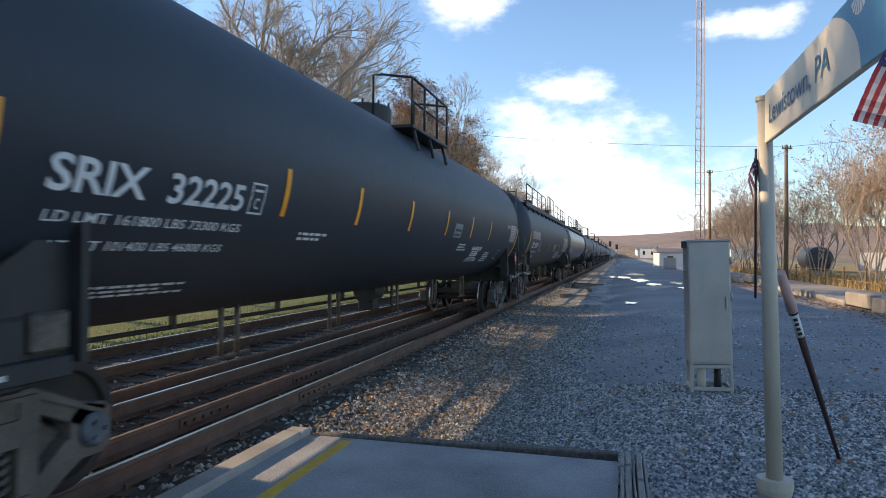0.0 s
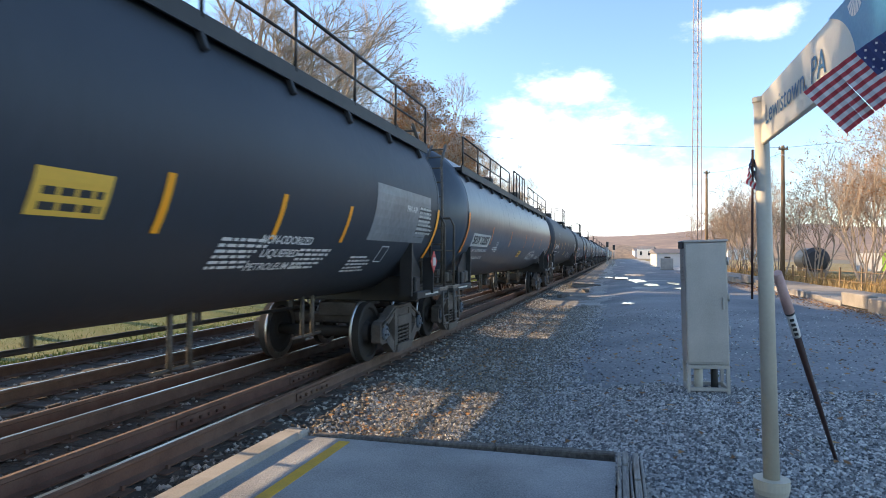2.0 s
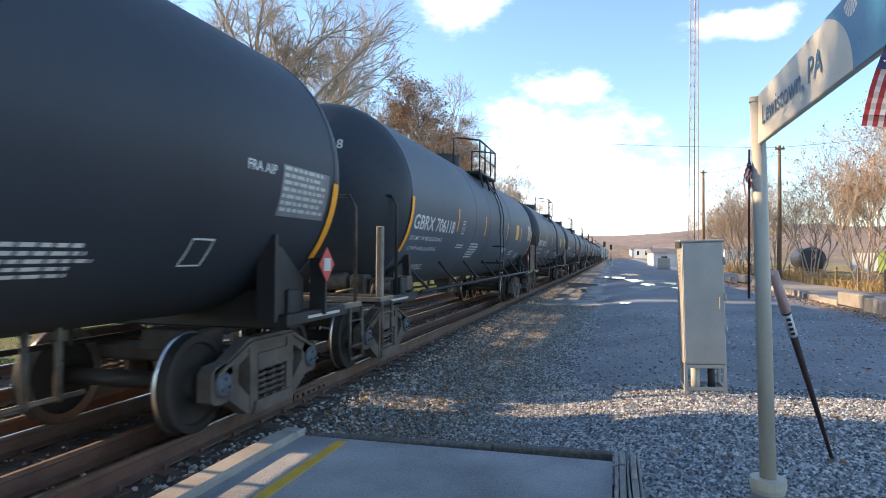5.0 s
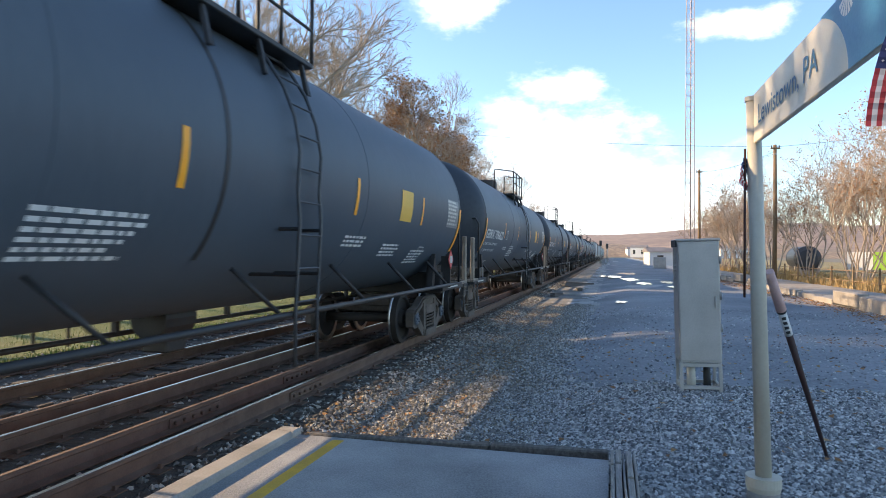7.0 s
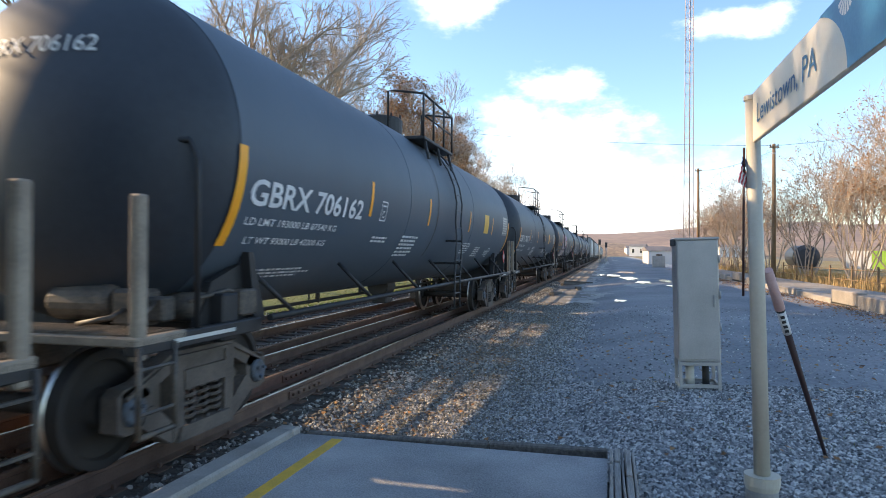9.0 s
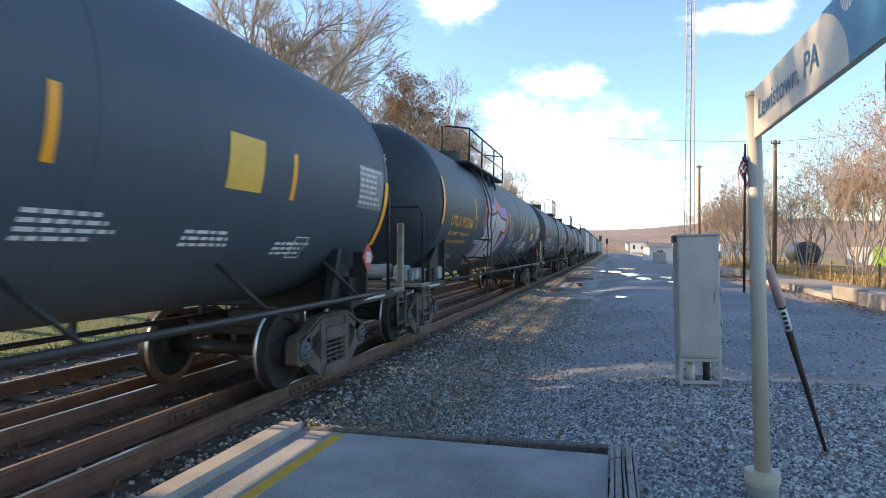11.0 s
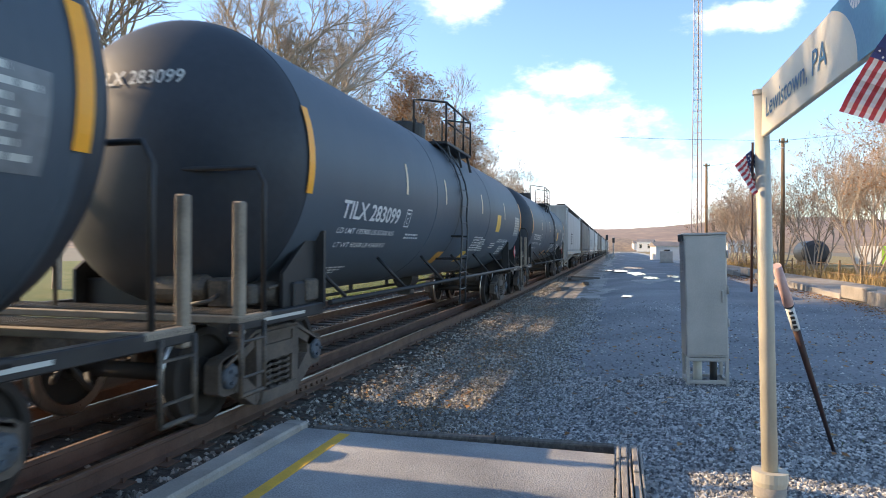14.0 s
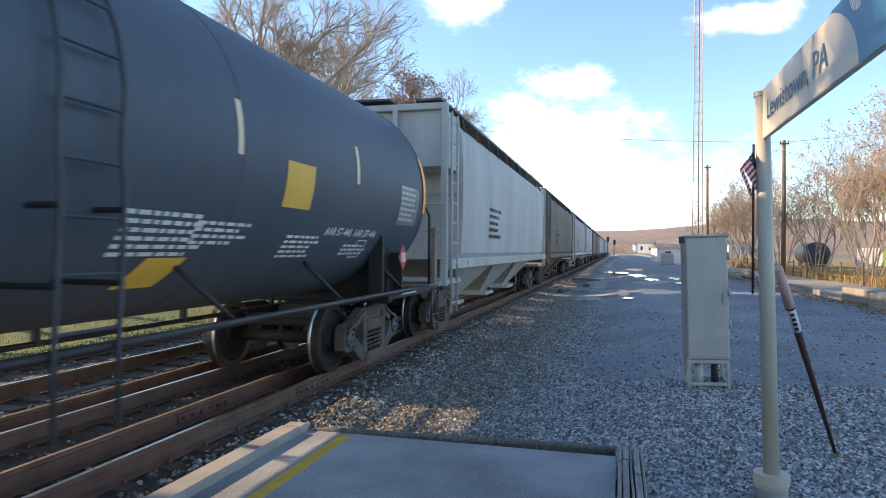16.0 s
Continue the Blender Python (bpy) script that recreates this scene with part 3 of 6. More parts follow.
            part("control_valve", bm, cm, car, "cast brake control valve with bent pipes")
            bm = lathe(bmesh.new(), [(-.02, .20), (-.02, .24), (.02, .24), (.02, .20)], 20, pose(-.7, ye + .02, 1.75))
            for a in range(4):
                q = a * math.pi / 2
                tube(bm, [(-.7, ye + .02, 1.75), (-.7 + .21 * math.cos(q), ye + .02, 1.75 + .21 * math.sin(q))], .014, 5)
            tube(bm, [(-.7, ye + .02, 1.75), (-.7, ye + .2, 1.75), (-.7, ye + .22, 1.05)], .02, 6)
            part("hand_brake", bm, "worn_steel", car, "hand brake wheel on the end")
    # brake pipe and hangers under the belly
    bm = tube(bmesh.new(), [(-.35, -half, .82), (-.35, half, .82)], .03, 6)
    for k in range(7):
        y = -half + 1.5 + (L - 6) / 6 * k
        box(bm, -.38, -.32, y - .03, y + .03, .8, 1.1)
    part("brake_pipe", bm, "black_steel", car)
    if style != "oil":
        for k in range(5):
            y = -half + 3.6 + 2.7 * k
            bm = tube(bmesh.new(), [(.45, y, 1.12), (.45, y, .52)], .03, 6)
            tube(bm, [(.45, y + .3, 1.12), (.45, y + .3, .52)], .03, 6)
            tube(bm, [(.45, y - .25, .55), (.45, y + .55, .55)], .022, 6)
            part("pipe_hanger", bm, "worn_steel", car, "hanger under the belly")
    bm = lathe(bmesh.new(), [(-.25, 0), (-.25, .22), (.25, .22), (.25, 0)], 16, Matrix.Translation((0, .3, .98)))
    box(bm, -.16, .16, .14, .46, .62, .95, .02)
    part("bottom_outlet", bm, "black_steel", car, "bottom outlet valve in its guard")
    # top fittings
    zt = ZT + RT
    tl = spec.get("top_l", 1.1)

    def shifted(b, dz=DZ):
        for v in b.verts:
            v.co.y += spec.get("top_y", 0)
            v.co.z += dz
        return b

    def lowered(b):
        for v in b.verts:
            v.co.z += DZ
        return b
    ly = spec.get("ladder_y", .42)
    if style in ("dome", "oil"):
        bm = lathe(bmesh.new(), [(-.02, .50), (.30, .50), (.34, .46), (.36, 0)], 28, Matrix.Translation((0, 0, zt - .06)) @ Matrix.Rotation(radians(90), 4, "X"))
        for k in range(10):
            a = k * 2 * math.pi / 10
            tube(bm, [(.47 * math.cos(a), .47 * math.sin(a), zt + .2), (.47 * math.cos(a), .47 * math.sin(a), zt + .34)], .02, 6)
        part("dome", shifted(bm, 0), "black_steel", car, "round bolted dome on the tank's top")
        for s in (1, -1):
            bm = box(bmesh.new(), min(s * .55, s * 1.30), max(s * .55, s * 1.30), -tl, tl, 3.90, 3.96, .01)
            for yy in (-.9, 0, .9):
                bar(bm, (s * 1.25, yy, 3.9), (s * 1.33, yy, 3.55), .05, .05)
            part("top_platform", shifted(bm), "black_steel", car, "grated top platform beside the dome")
            bm = railing(bmesh.new(), s * 1.28, [-tl, -tl * .36, tl * .36, tl], 3.95, 4.72)
            for yy in (-tl, tl):
                tube(bm, [(s * 1.28, yy, 4.72), (s * .75, yy, 4.80), (s * .6, yy, 4.80), (s * .6, yy, 4.1)], .022, 6)
            part("top_railing", shifted(bm), "black_steel", car, "dark tube railing round the top platform")
    if style == "walk":
        for s in (1, -1):
            bm = box(bmesh.new(), min(s * .98, s * 1.34), max(s * .98, s * 1.34), -half + .1, half - .1, 3.66, 3.72)
            box(bm, s * 1.34 - .012, s * 1.34 + .012, -half + .1, half - .1, 3.60, 3.76)
            for k in range(12):
                y = -half + .6 + (2 * half - 1.2) / 11 * k
                bar(bm, (s * 1.3, y, 3.66), (s * 1.38, y, 3.45), .06, .06)
            part("running_board", lowered(bm), "black_steel", car, "long steel running board along the tank's top")
            for y0, y1, top in ((-half + .2, -2.2, 4.38), (-1.3, 1.3, 4.55), (2.2, half - .2, 4.38)):
                n = 5
                ys = [y0 + (y1 - y0) * k / (n - 1) for k in range(n)]
                bm = railing(bmesh.new(), s * 1.34, ys, 3.72, top, .02, abs(y0) > 2)
                part("railing", lowered(bm), "black_steel", car, "tube handrail along the running board")
        bm = lathe(bmesh.new(), [(-.02, .42), (.26, .42), (.3, .38), (.3, 0)], 24, Matrix.Translation((0, 0, zt - .05)) @ Matrix.Rotation(radians(90), 4, "X"))
        part("dome", bm, "black_steel", car, "round bolted dome on the tank's top")
        box_bm = box(bmesh.new(), .7, 1.2, .45, 1.0, 3.75, 4.05, .03)
        part("valve_box", lowered(box_bm), "worn_steel", car)
    if style == "oil":
        for s in (1, -1):
            ypos = [L / 2 - 2.0]
            bm = tube(bmesh.new(), [(s * 1.53, -ypos[0], 1.06), (s * 1.53, ypos[0], 1.06)], .032, 8)
            part("side_rail", bm, "black_steel", car, "long tube rail along the tank's foot")
            for k in range(7):
                y = -half + 1.0 + (2 * half - 2) / 6 * k
                part("brace", tube(bmesh.new(), [(s * 1.20, y - .35, 1.52), (s * 1.53, y, 1.06)], .024, 6), "black_steel", car)
            arc = [((RT + .085) * math.cos(a), ZT + (RT + .085) * math.sin(a)) for a in (radians(v) for v in (52, 40, 28, 16, 4, -10))]
            side = [(s * x, z) for x, z in arc] + [(s * 1.62, 2.0), (s * 1.58, 1.1), (s * 1.58, .55)]
            lad = part("side_ladder", tube(bmesh.new(), [(x, ly - .24, z) for x, z in side], .019, 6), "ladder_paint", car, "dark steel ladder curving down the tank's side")
            part("stringer", tube(bmesh.new(), [(x, ly + .24, z) for x, z in side], .019, 6), "ladder_paint", lad)
            path = [Vector((x, ly, z)) for x, z in side]
            left = .2
            for p0, p1 in zip(path, path[1:]):
                seg = (p1 - p0).length
                while left < seg:
                    q = p0.lerp(p1, left / seg)
                    part("rung", tube(bmesh.new(), [q - Vector((0, .24, 0)), q + Vector((0, .24, 0))], .013, 5), "ladder_paint", lad)
                    left += .33
                left -= seg
            for yy in (-.24, .24):
                for z in (1.45, 1.9):
                    x = math.sqrt(max(.1, RT ** 2 - (z - ZT) ** 2))
                    part("ladder_bracket", tube(bmesh.new(), [(s * x, ly + yy, z), (s * 1.61, ly + yy, z)], .02, 5), "black_steel", lad)
        part("seam_band", wrapped(flat_rect(bmesh.new(), 0, .06, 0, 2.4), -.95, 1.6, .004), "black_steel", tank)
    # markings on the side that is seen
    yf, yr = -half, half
    sm = spec.get("strip", "reflector")
    for y in (yf + .02, yr - .02):
        strip(y, spec.get("ez", 1.72), spec.get("ez", 1.72) + .9, .13, sm, tank, "tall reflective strip at the tank's end", off=.016)
    offs = {"dome": (2.95, 4.75, 6.7, 8.7, 10.7, 12.7, 14.9), "walk": (3.7, 7.1, 10.1, 11.9, 14.1), "oil": (3.18, 6.05, 9.45, 12.35)}[style]
    for k, o in enumerate(spec.get("offs", offs)):
        if o < L - 4:
            strip(yf + o, spec.get("sz", 2.14), spec.get("sz", 2.14) + .46, .085, sm if k < spec.get("fade", 9) else "faded_reflector", tank, "short reflective strip")
    if spec.get("patch") == "grey":
        decal(yf + .72, 2.26, 2.28, .29, "panel_grey", tank, "lighter grey repainted patch")
        decal(yr - 3.0, 1.86, 2.5, .78, "panel_grey", tank, "lighter grey repainted patch at the rear end")
    if spec.get("patch") == "white":
        decal(yf + .76, 1.87, 2.02, .31, "decal_white", tank, "white panel behind the number")
    mk = spec.get("ink", "white_letter")
    ink_yellow = mk == "yellow_letter"
    h = spec.get("h", .24)
    w = spec.get("w", 2.7)
    line_of_text(spec["mark"], yf + spec.get("mx", .20), spec.get("mz", 2.09), h, w, tank, "tank_black" if spec.get("patch") == "white" else mk, .010, .02)
    for k, t in enumerate(spec.get("weights", ())):
        line_of_text(t, yf + spec.get("mx", .20) + .05 + .12 * k, spec.get("mz", 2.09) - .18 - .17 * k, .075, 2.0 if k == 0 else 1.75, tank, mk, .006, .01)
    bars_of_text(yf + .7, spec.get("mz", 2.09) - .62, 3, 1.6, .028, tank, rng)
    frame_mark(yf + spec.get("fx", 3.58), spec.get("fz", 2.1), .23, .28, tank, mk)
    bars_of_text(yf + 3.55, 1.86, 2, .75, .03, tank, rng)
    for k in range(3):
        bars_of_text(yf + (L * .52) + k * 1.5 + (.75 if style == "walk" else 0), (1.78 if style == "walk" else 1.86) - .08 * k, rng.randint(3, 6), .8, .032, tank, rng)
    if style == "oil":
        hy, hz, hw, hh = spec.get("hot", (3.85, 2.16, .56, .47))
        decal(yr - hy, hz, hw, hh, "decal_yellow", tank, "yellow hazard notice")
    else:
        ny, nz, nw, nh = spec.get("notice", (8.75, 1.78, .62, .30))
        decal(yf + ny, nz, nw, nh, spec.get("notice_paint", "decal_yellow"), tank, "hazard notice with two lines of print")
        bars_of_text(yf + ny + .07, nz + .12, 2, nw - .12, .05, tank, rng, "box_dark")
    if spec.get("gas"):
        for k, t in enumerate(("NON-ODORIZED", "LIQUEFIED", "PETROLEUM GAS")):
            line_of_text(t, yr - 5.55 + .12 * (k == 1), 1.77 - .13 * k, .095, (1.05, .75, 1.15)[k], tank, "white_letter", .006, .02)
    if spec.get("orange"):
        for oy in (spec["orange"], spec["orange"] + 2.1):
            decal(yf + oy, 1.36, .46, .33, "decal_orange" if oy == spec["orange"] else "decal_yellow", tank, "slanted orange notice", slant=.14)
    if spec.get("rear"):
        for k, t in enumerate(spec["rear"]):
            line_of_text(t, yr - 3.35 + .82 * k, 1.83, .10, .74, tank, "white_letter", .006, .02)
    frame_mark(yr - (1.85 if ink_yellow else 2.28), 1.66 if ink_yellow else 1.56, .30, .28, tank, "white_letter", "")
    # consolidated data panel near the rear end
    py, pz, pw, ph = spec.get("panel", (1.0, 2.18, .86, .54) if style == "oil" else (1.2, 1.62, .98, .42) if style == "walk" else (1.2, 2.03, 1.02, .50))
    if style != "oil":
        line_of_text("FRA AIP", yr - py - .62, pz + ph - .13, .09, .50, tank, "white_letter", .006, .02)
    decal(yr - py, pz, pw, ph, "black_steel" if spec.get("patch") else "panel_grey", tank, "panel full of small print in rows")
    bars_of_text(yr - py + .03, pz + ph - .06, 7, pw - .08, ph * .07, tank, rng, "decal_white", "data_table")
    if style == "oil":
        bars_of_text(yf + spec.get("print", 4.85), 1.90, 6, 1.0, .036, tank, rng)
    if paint == "tank_gloss":
        for k in range(9):
            part("paint_streak", wrapped(flat_rect(bmesh.new(), 0, rng.uniform(.02, .05), 0, rng.uniform(.8, 1.5)), yf + 4.2 + 1.15 * k + rng.uniform(-.3, .3), rng.uniform(2.5, 2.9), .003), "tank_grey", tank, "pale dried streak in the paint")
    if spec.get("extra"):
        spec["extra"](tank, yf, yr)
    # number on the front end
    bm = letters(spec["mark"], .20)
    for v in bm.verts:
        x, z = v.co.x - .55, v.co.y + 3.25
        rr = math.hypot(x, z - ZT) / RT
        v.co = Vector((x, -half - .78 * math.sqrt(max(0, 1 - rr * rr)) - .012, z))
    part("end_number", bm, "decal_white", tank, "number stencilled on the tank's end")
    return car, sets


def graffiti(tank, yf, yr):
    """Spray-painted lettering: silver letter blocks edged in dark red, with a violet and orange halo, and loose scrawls."""
    y, z = yf + 4.1, 1.35
    halo = [(-.3, .2), (.1, .9), (.2, 1.55), (.7, 1.85), (1.3, 1.65), (2.0, 1.95), (2.7, 1.7), (3.5, 1.75), (4.0, 1.4), (3.7, .8), (3.3, .35), (2.4, .05), (1.2, -.15), (.2, -.12)]
    part("graffiti_halo", wrapped(flat_poly(halo), y, z, .004), "graffiti_violet", tank, "violet and orange sprayed halo")
    for pts in ([(-.2, 1.0), (.2, 1.55), (.75, 1.84), (.95, 1.5), (.4, 1.2)], [(1.75, 1.6), (2.05, 1.93), (2.6, 1.72), (2.45, 1.45)],
                [(3.45, 1.45), (3.6, 1.74), (3.97, 1.4), (3.7, .85), (3.4, 1.0)], [(.9, -.1), (1.5, .1), (2.3, .12), (2.35, .04), (1.2, -.14)]):
        part("graffiti_glow", wrapped(flat_poly(pts), y, z, .006), "graffiti_salmon", tank, "salmon-red sprayed patch")
    field = [(-.1, .15), (.2, .85), (.25, 1.42), (1.2, 1.40), (1.9, 1.52), (2.6, 1.38), (3.45, 1.36), (3.5, 1.02), (3.05, .95), (3.2, .45), (2.9, .2), (2.3, .1), (1.2, .0), (.3, .0)]
    part("graffiti_letter", wrapped(flat_poly(field), y, z, .008), "graffiti_silver", tank, "silver sprayed letters run together")
    for p0, p1 in zip(field, field[1:] + field[:1]):
        d = (Vector(p1) - Vector(p0)).normalized() * .035
        q = [(p0[0] - d.y, p0[1] + d.x), (p0[0] + d.y, p0[1] - d.x), (p1[0] + d.y, p1[1] - d.x), (p1[0] - d.y, p1[1] + d.x)]
        part("graffiti_edge", wrapped(flat_poly(q), y, z, .011), "graffiti_red", tank, "dark red sprayed outline")
    for pts in ([(.55, .05), (.70, .95), (.78, 1.40), (.82, .9), (.72, .05)], [(1.3, .35), (1.62, 1.42), (1.72, 1.45), (1.50, .35)], [(2.02, 1.48), (2.10, .75), (2.2, 1.40), (2.14, .3)],
                [(2.55, .75), (2.62, 1.05), (3.05, 1.0), (2.85, .75), (2.62, .3)], [(-.05, .75), (.3, .95), (.35, .82)]):
        part("graffiti_stroke", wrapped(flat_poly(pts), y, z, .011), "graffiti_red", tank, "dark red sprayed stroke")
    rng = random.Random(5)
    for k, (ox, oz, s) in enumerate(((4.3, .55, .55), (5.0, .35, .5), (7.2, .45, .4), (8.25, .85, .5), (8.45, .25, .45), (7.7, .8, .3))):
        bm = bmesh.new()
        for j in range(26):
            p0 = Vector((rng.uniform(0, s * 1.3), rng.uniform(0, s)))
            turn = rng.uniform(0, 6.28)
            for q in range(7):
                turn += rng.uniform(-.2, 1.0)
                p1 = p0 + Vector((math.cos(turn), math.sin(turn) * 1.3)) * s * .065
                d = (p1 - p0).normalized() * .007
                n = Vector((-d.y, d.x))
                bm.faces.new([bm.verts.new((*(v), 0)) for v in (p0 - n, p1 - n, p1 + n, p0 + n)])
                p0 = p1
        part("scrawl", wrapped(bm, y + ox, z + oz, .006, .3), "white_letter", tank, "thin white paint scrawl")
    decal(yr - 1.6, 2.70, 1.5, .13, "blue_patch", tank, "faded blue patch")
    decal(yr - 1.25, 1.71, .46, .35, "pink", tank, "pink notice with small print")


M["graffiti_salmon"] = mat("salmon_spray_paint", (.62, .20, .14), (.52, .22, .20), .6, big=1.2, fine=14, bump=0)
M["graffiti_violet"] = mat("violet_spray_paint", (.28, .27, .55), (.36, .28, .46), .6, big=1.2, fine=14, bump=0)
M["graffiti_red"] = mat("dark_red_spray_paint", (.16, .015, .02), (.24, .03, .03), .6, big=1.2, fine=14, bump=0)
M["graffiti_silver"] = mat("silver_spray_paint", (.56, .54, .52), (.38, .36, .35), .45, big=1.2, fine=14, bump=0)

LPG, OIL = 20.1, 18.05
W1, W2 = ("LD LMT 191900 LB 87000 KG", "LT WT 94100 LB 42700 KG"), ("LD LMT 192700 LB 87400 KG", "LT WT 93300 LB 42300 KG")
GREY_LABEL = "charcoal oil tank car with pale lettering and side ladder"
CARS = [
    dict(L=LPG, at=.2, style="dome", paint="tank_black", mark="SRIX  32225", ez=1.62, sz=2.02, offs=(3.08, 4.88, 6.93, 9.08, 11.15, 13.2), notice=(9.7, 2.0, .6, .28), notice_paint="panel_grey", mx=.42, w=1.96, mz=2.03, h=.22, fx=2.48, fz=2.01, weights=("LD LMT 161800 LBS 73300 KGS", "LT WT 101400 LBS 46000 KGS"), gas=1, label="matt black gas tank car with white lettering and yellow strips"),
    dict(L=LPG, at=.62, style="walk", paint="tank_black", mark="TILX 405091", patch="grey", ez=1.62, sz=1.81, offs=(3.47, 7.0, 10.35, 12.0, 13.6), notice=(9.25, 1.88, .58, .29), mz=1.94, mx=.95, w=1.78, h=.22, fx=2.98, fz=2.02, weights=("LD LMT 163900 LB 74350 KG", "LT WT 98900 LB 44850 KG"), gas=1, panel=(1.1, 1.95, .95, .5), label="black gas tank car with a grey patch and long top walkway"),
    dict(L=LPG, at=.35, style="walk", paint="tank_gloss", mark="SRIX 32057", patch="white", mx=.86, mz=1.93, w=1.78, h=.2, fx=3.92, fz=1.76, ez=1.72, sz=1.93, offs=(2.95, 6.0, 9.25, 11.6, 13.93), notice=(8.45, 1.62, .66, .24), rear_back=2.3, strip="orange_reflector", weights=("LD LMT 163500 LB 74150 KG", "LT WT 99500 LB 45150 KG"), gas=1, label="glossy black gas tank car with streaks and orange strips"),
    dict(L=LPG, at=.28, style="dome", paint="tank_black", mark="TILX 405168", mx=.8, mz=2.03, w=1.92, h=.23, ez=1.62, sz=2.03, offs=(2.87, 4.95, 6.95, 9.5, 11.9), fz=2.63, fx=3.0, notice=(7.56, 1.71, .45, .24), fade=3, white_valve=1, weights=("LD LMT 164000 LB 74400 KG", "LT WT 99000 LB 44900 KG"), label="black gas tank car with white fittings at its end"),
    dict(L=OIL, at=.3, style="oil", paint="tank_grey", mark="GBRX 706118", weights=W1, label="charcoal oil tank car with a side ladder"),
    dict(L=OIL, at=.12, style="oil", paint="tank_grey", mark="GBRX 706050", weights=W2, label=GREY_LABEL),
    dict(L=OIL, at=.15, style="oil", paint="tank_grey", mark="GBRX 706622", weights=W1, label=GREY_LABEL),
    dict(L=OIL, at=.23, style="oil", paint="tank_grey", mark="GBRX 706162", weights=("LD LMT 193000 LB 87540 KG", "LT WT 93000 LB 42200 KG"), label=GREY_LABEL),
    dict(L=OIL, at=.2, style="oil", paint="tank_grey", mark="GBRX 706171", pad=.3, weights=W2, label="charcoal oil tank car with a side ladder"),
    dict(L=20.05, at=.15, style="oil", paint="tank_slate", mark="UTLX 953246", ink="yellow_letter", mz=2.14, w=2.12, h=.22, ez=2.14, sz=2.37, offs=(3.03, 5.68, 8.38, 11.0, 14.1), fade=2, white_valve=1, weights=("LD LMT 196400 LB", "LT WT 66600 LB 30200 KG"), extra=graffiti, hot=(2.78, 2.02, .71, .28), panel=(1.05, 2.10, .98, .48), rear_back=2.1, ladder_y=-4.1, top_y=-2.6, top_l=2.5, mx=.70, fx=3.1, fz=2.15, print=12.2, label="black tank car with yellow lettering and sprayed graffiti"),
    dict(L=OIL, at=.48, style="oil", paint="tank_grey", mark="TILX 283293", ez=2.22, sz=2.46, offs=(3.28, 5.6, 8.85, 12.0), mx=.98, mz=2.03, h=.22, w=2.02, fx=3.25, fz=1.98, fade=0, orange=5.87, ladder_y=-.78, hot=(4.15, 2.1, .55, .45), weights=("LD LMT 192600 LB 87400 KG", "LT WT 93200 LB 42300 KG"), rear=("AAR ST-445", "AAR ST-446"), print=5.75, panel=(1.15, 2.05, .9, .58), label="charcoal oil tank car with orange notices on its side"),
    dict(L=OIL, at=.38, style="oil", paint="tank_grey", mark="TILX 283099", pad=.4, ez=2.22, sz=2.46, offs=(3.2, 5.5, 8.85, 12.0), mx=.95, mz=2.02, h=.22, w=2.05, fx=3.3, fz=1.98, fade=0, orange=6.0, ladder_y=-.85, hot=(4.2, 2.1, .55, .45), weights=("LD LMT 195900 LB 87300 KG", "LT WT 93500 LB 42400 KG"), rear=("AAR ST-445", "AAR ST-446"), print=8.6, panel=(1.15, 2.05, .9, .58), label="charcoal oil tank car with orange notices on its side"),
    dict(L=OIL, at=.3, style="oil", paint="tank_grey", mark="TILX 283339", ez=2.25, sz=2.45, offs=(3.3, 6.6, 9.74, 12.28), mx=.82, mz=2.02, h=.22, w=2.18, fx=3.25, fz=1.99, fade=0, orange=6.8, ladder_y=.57, hot=(4.5, 2.07, .58, .45), weights=("LD LMT 192500 LB 87300 KG", "LT WT 93500 LB 42400 KG"), rear=("AAR ST-445", "AAR ST-446"), print=8.6, panel=(1.15, 2.03, .86, .58), label="charcoal oil tank car coupled before the grain hoppers"),
]


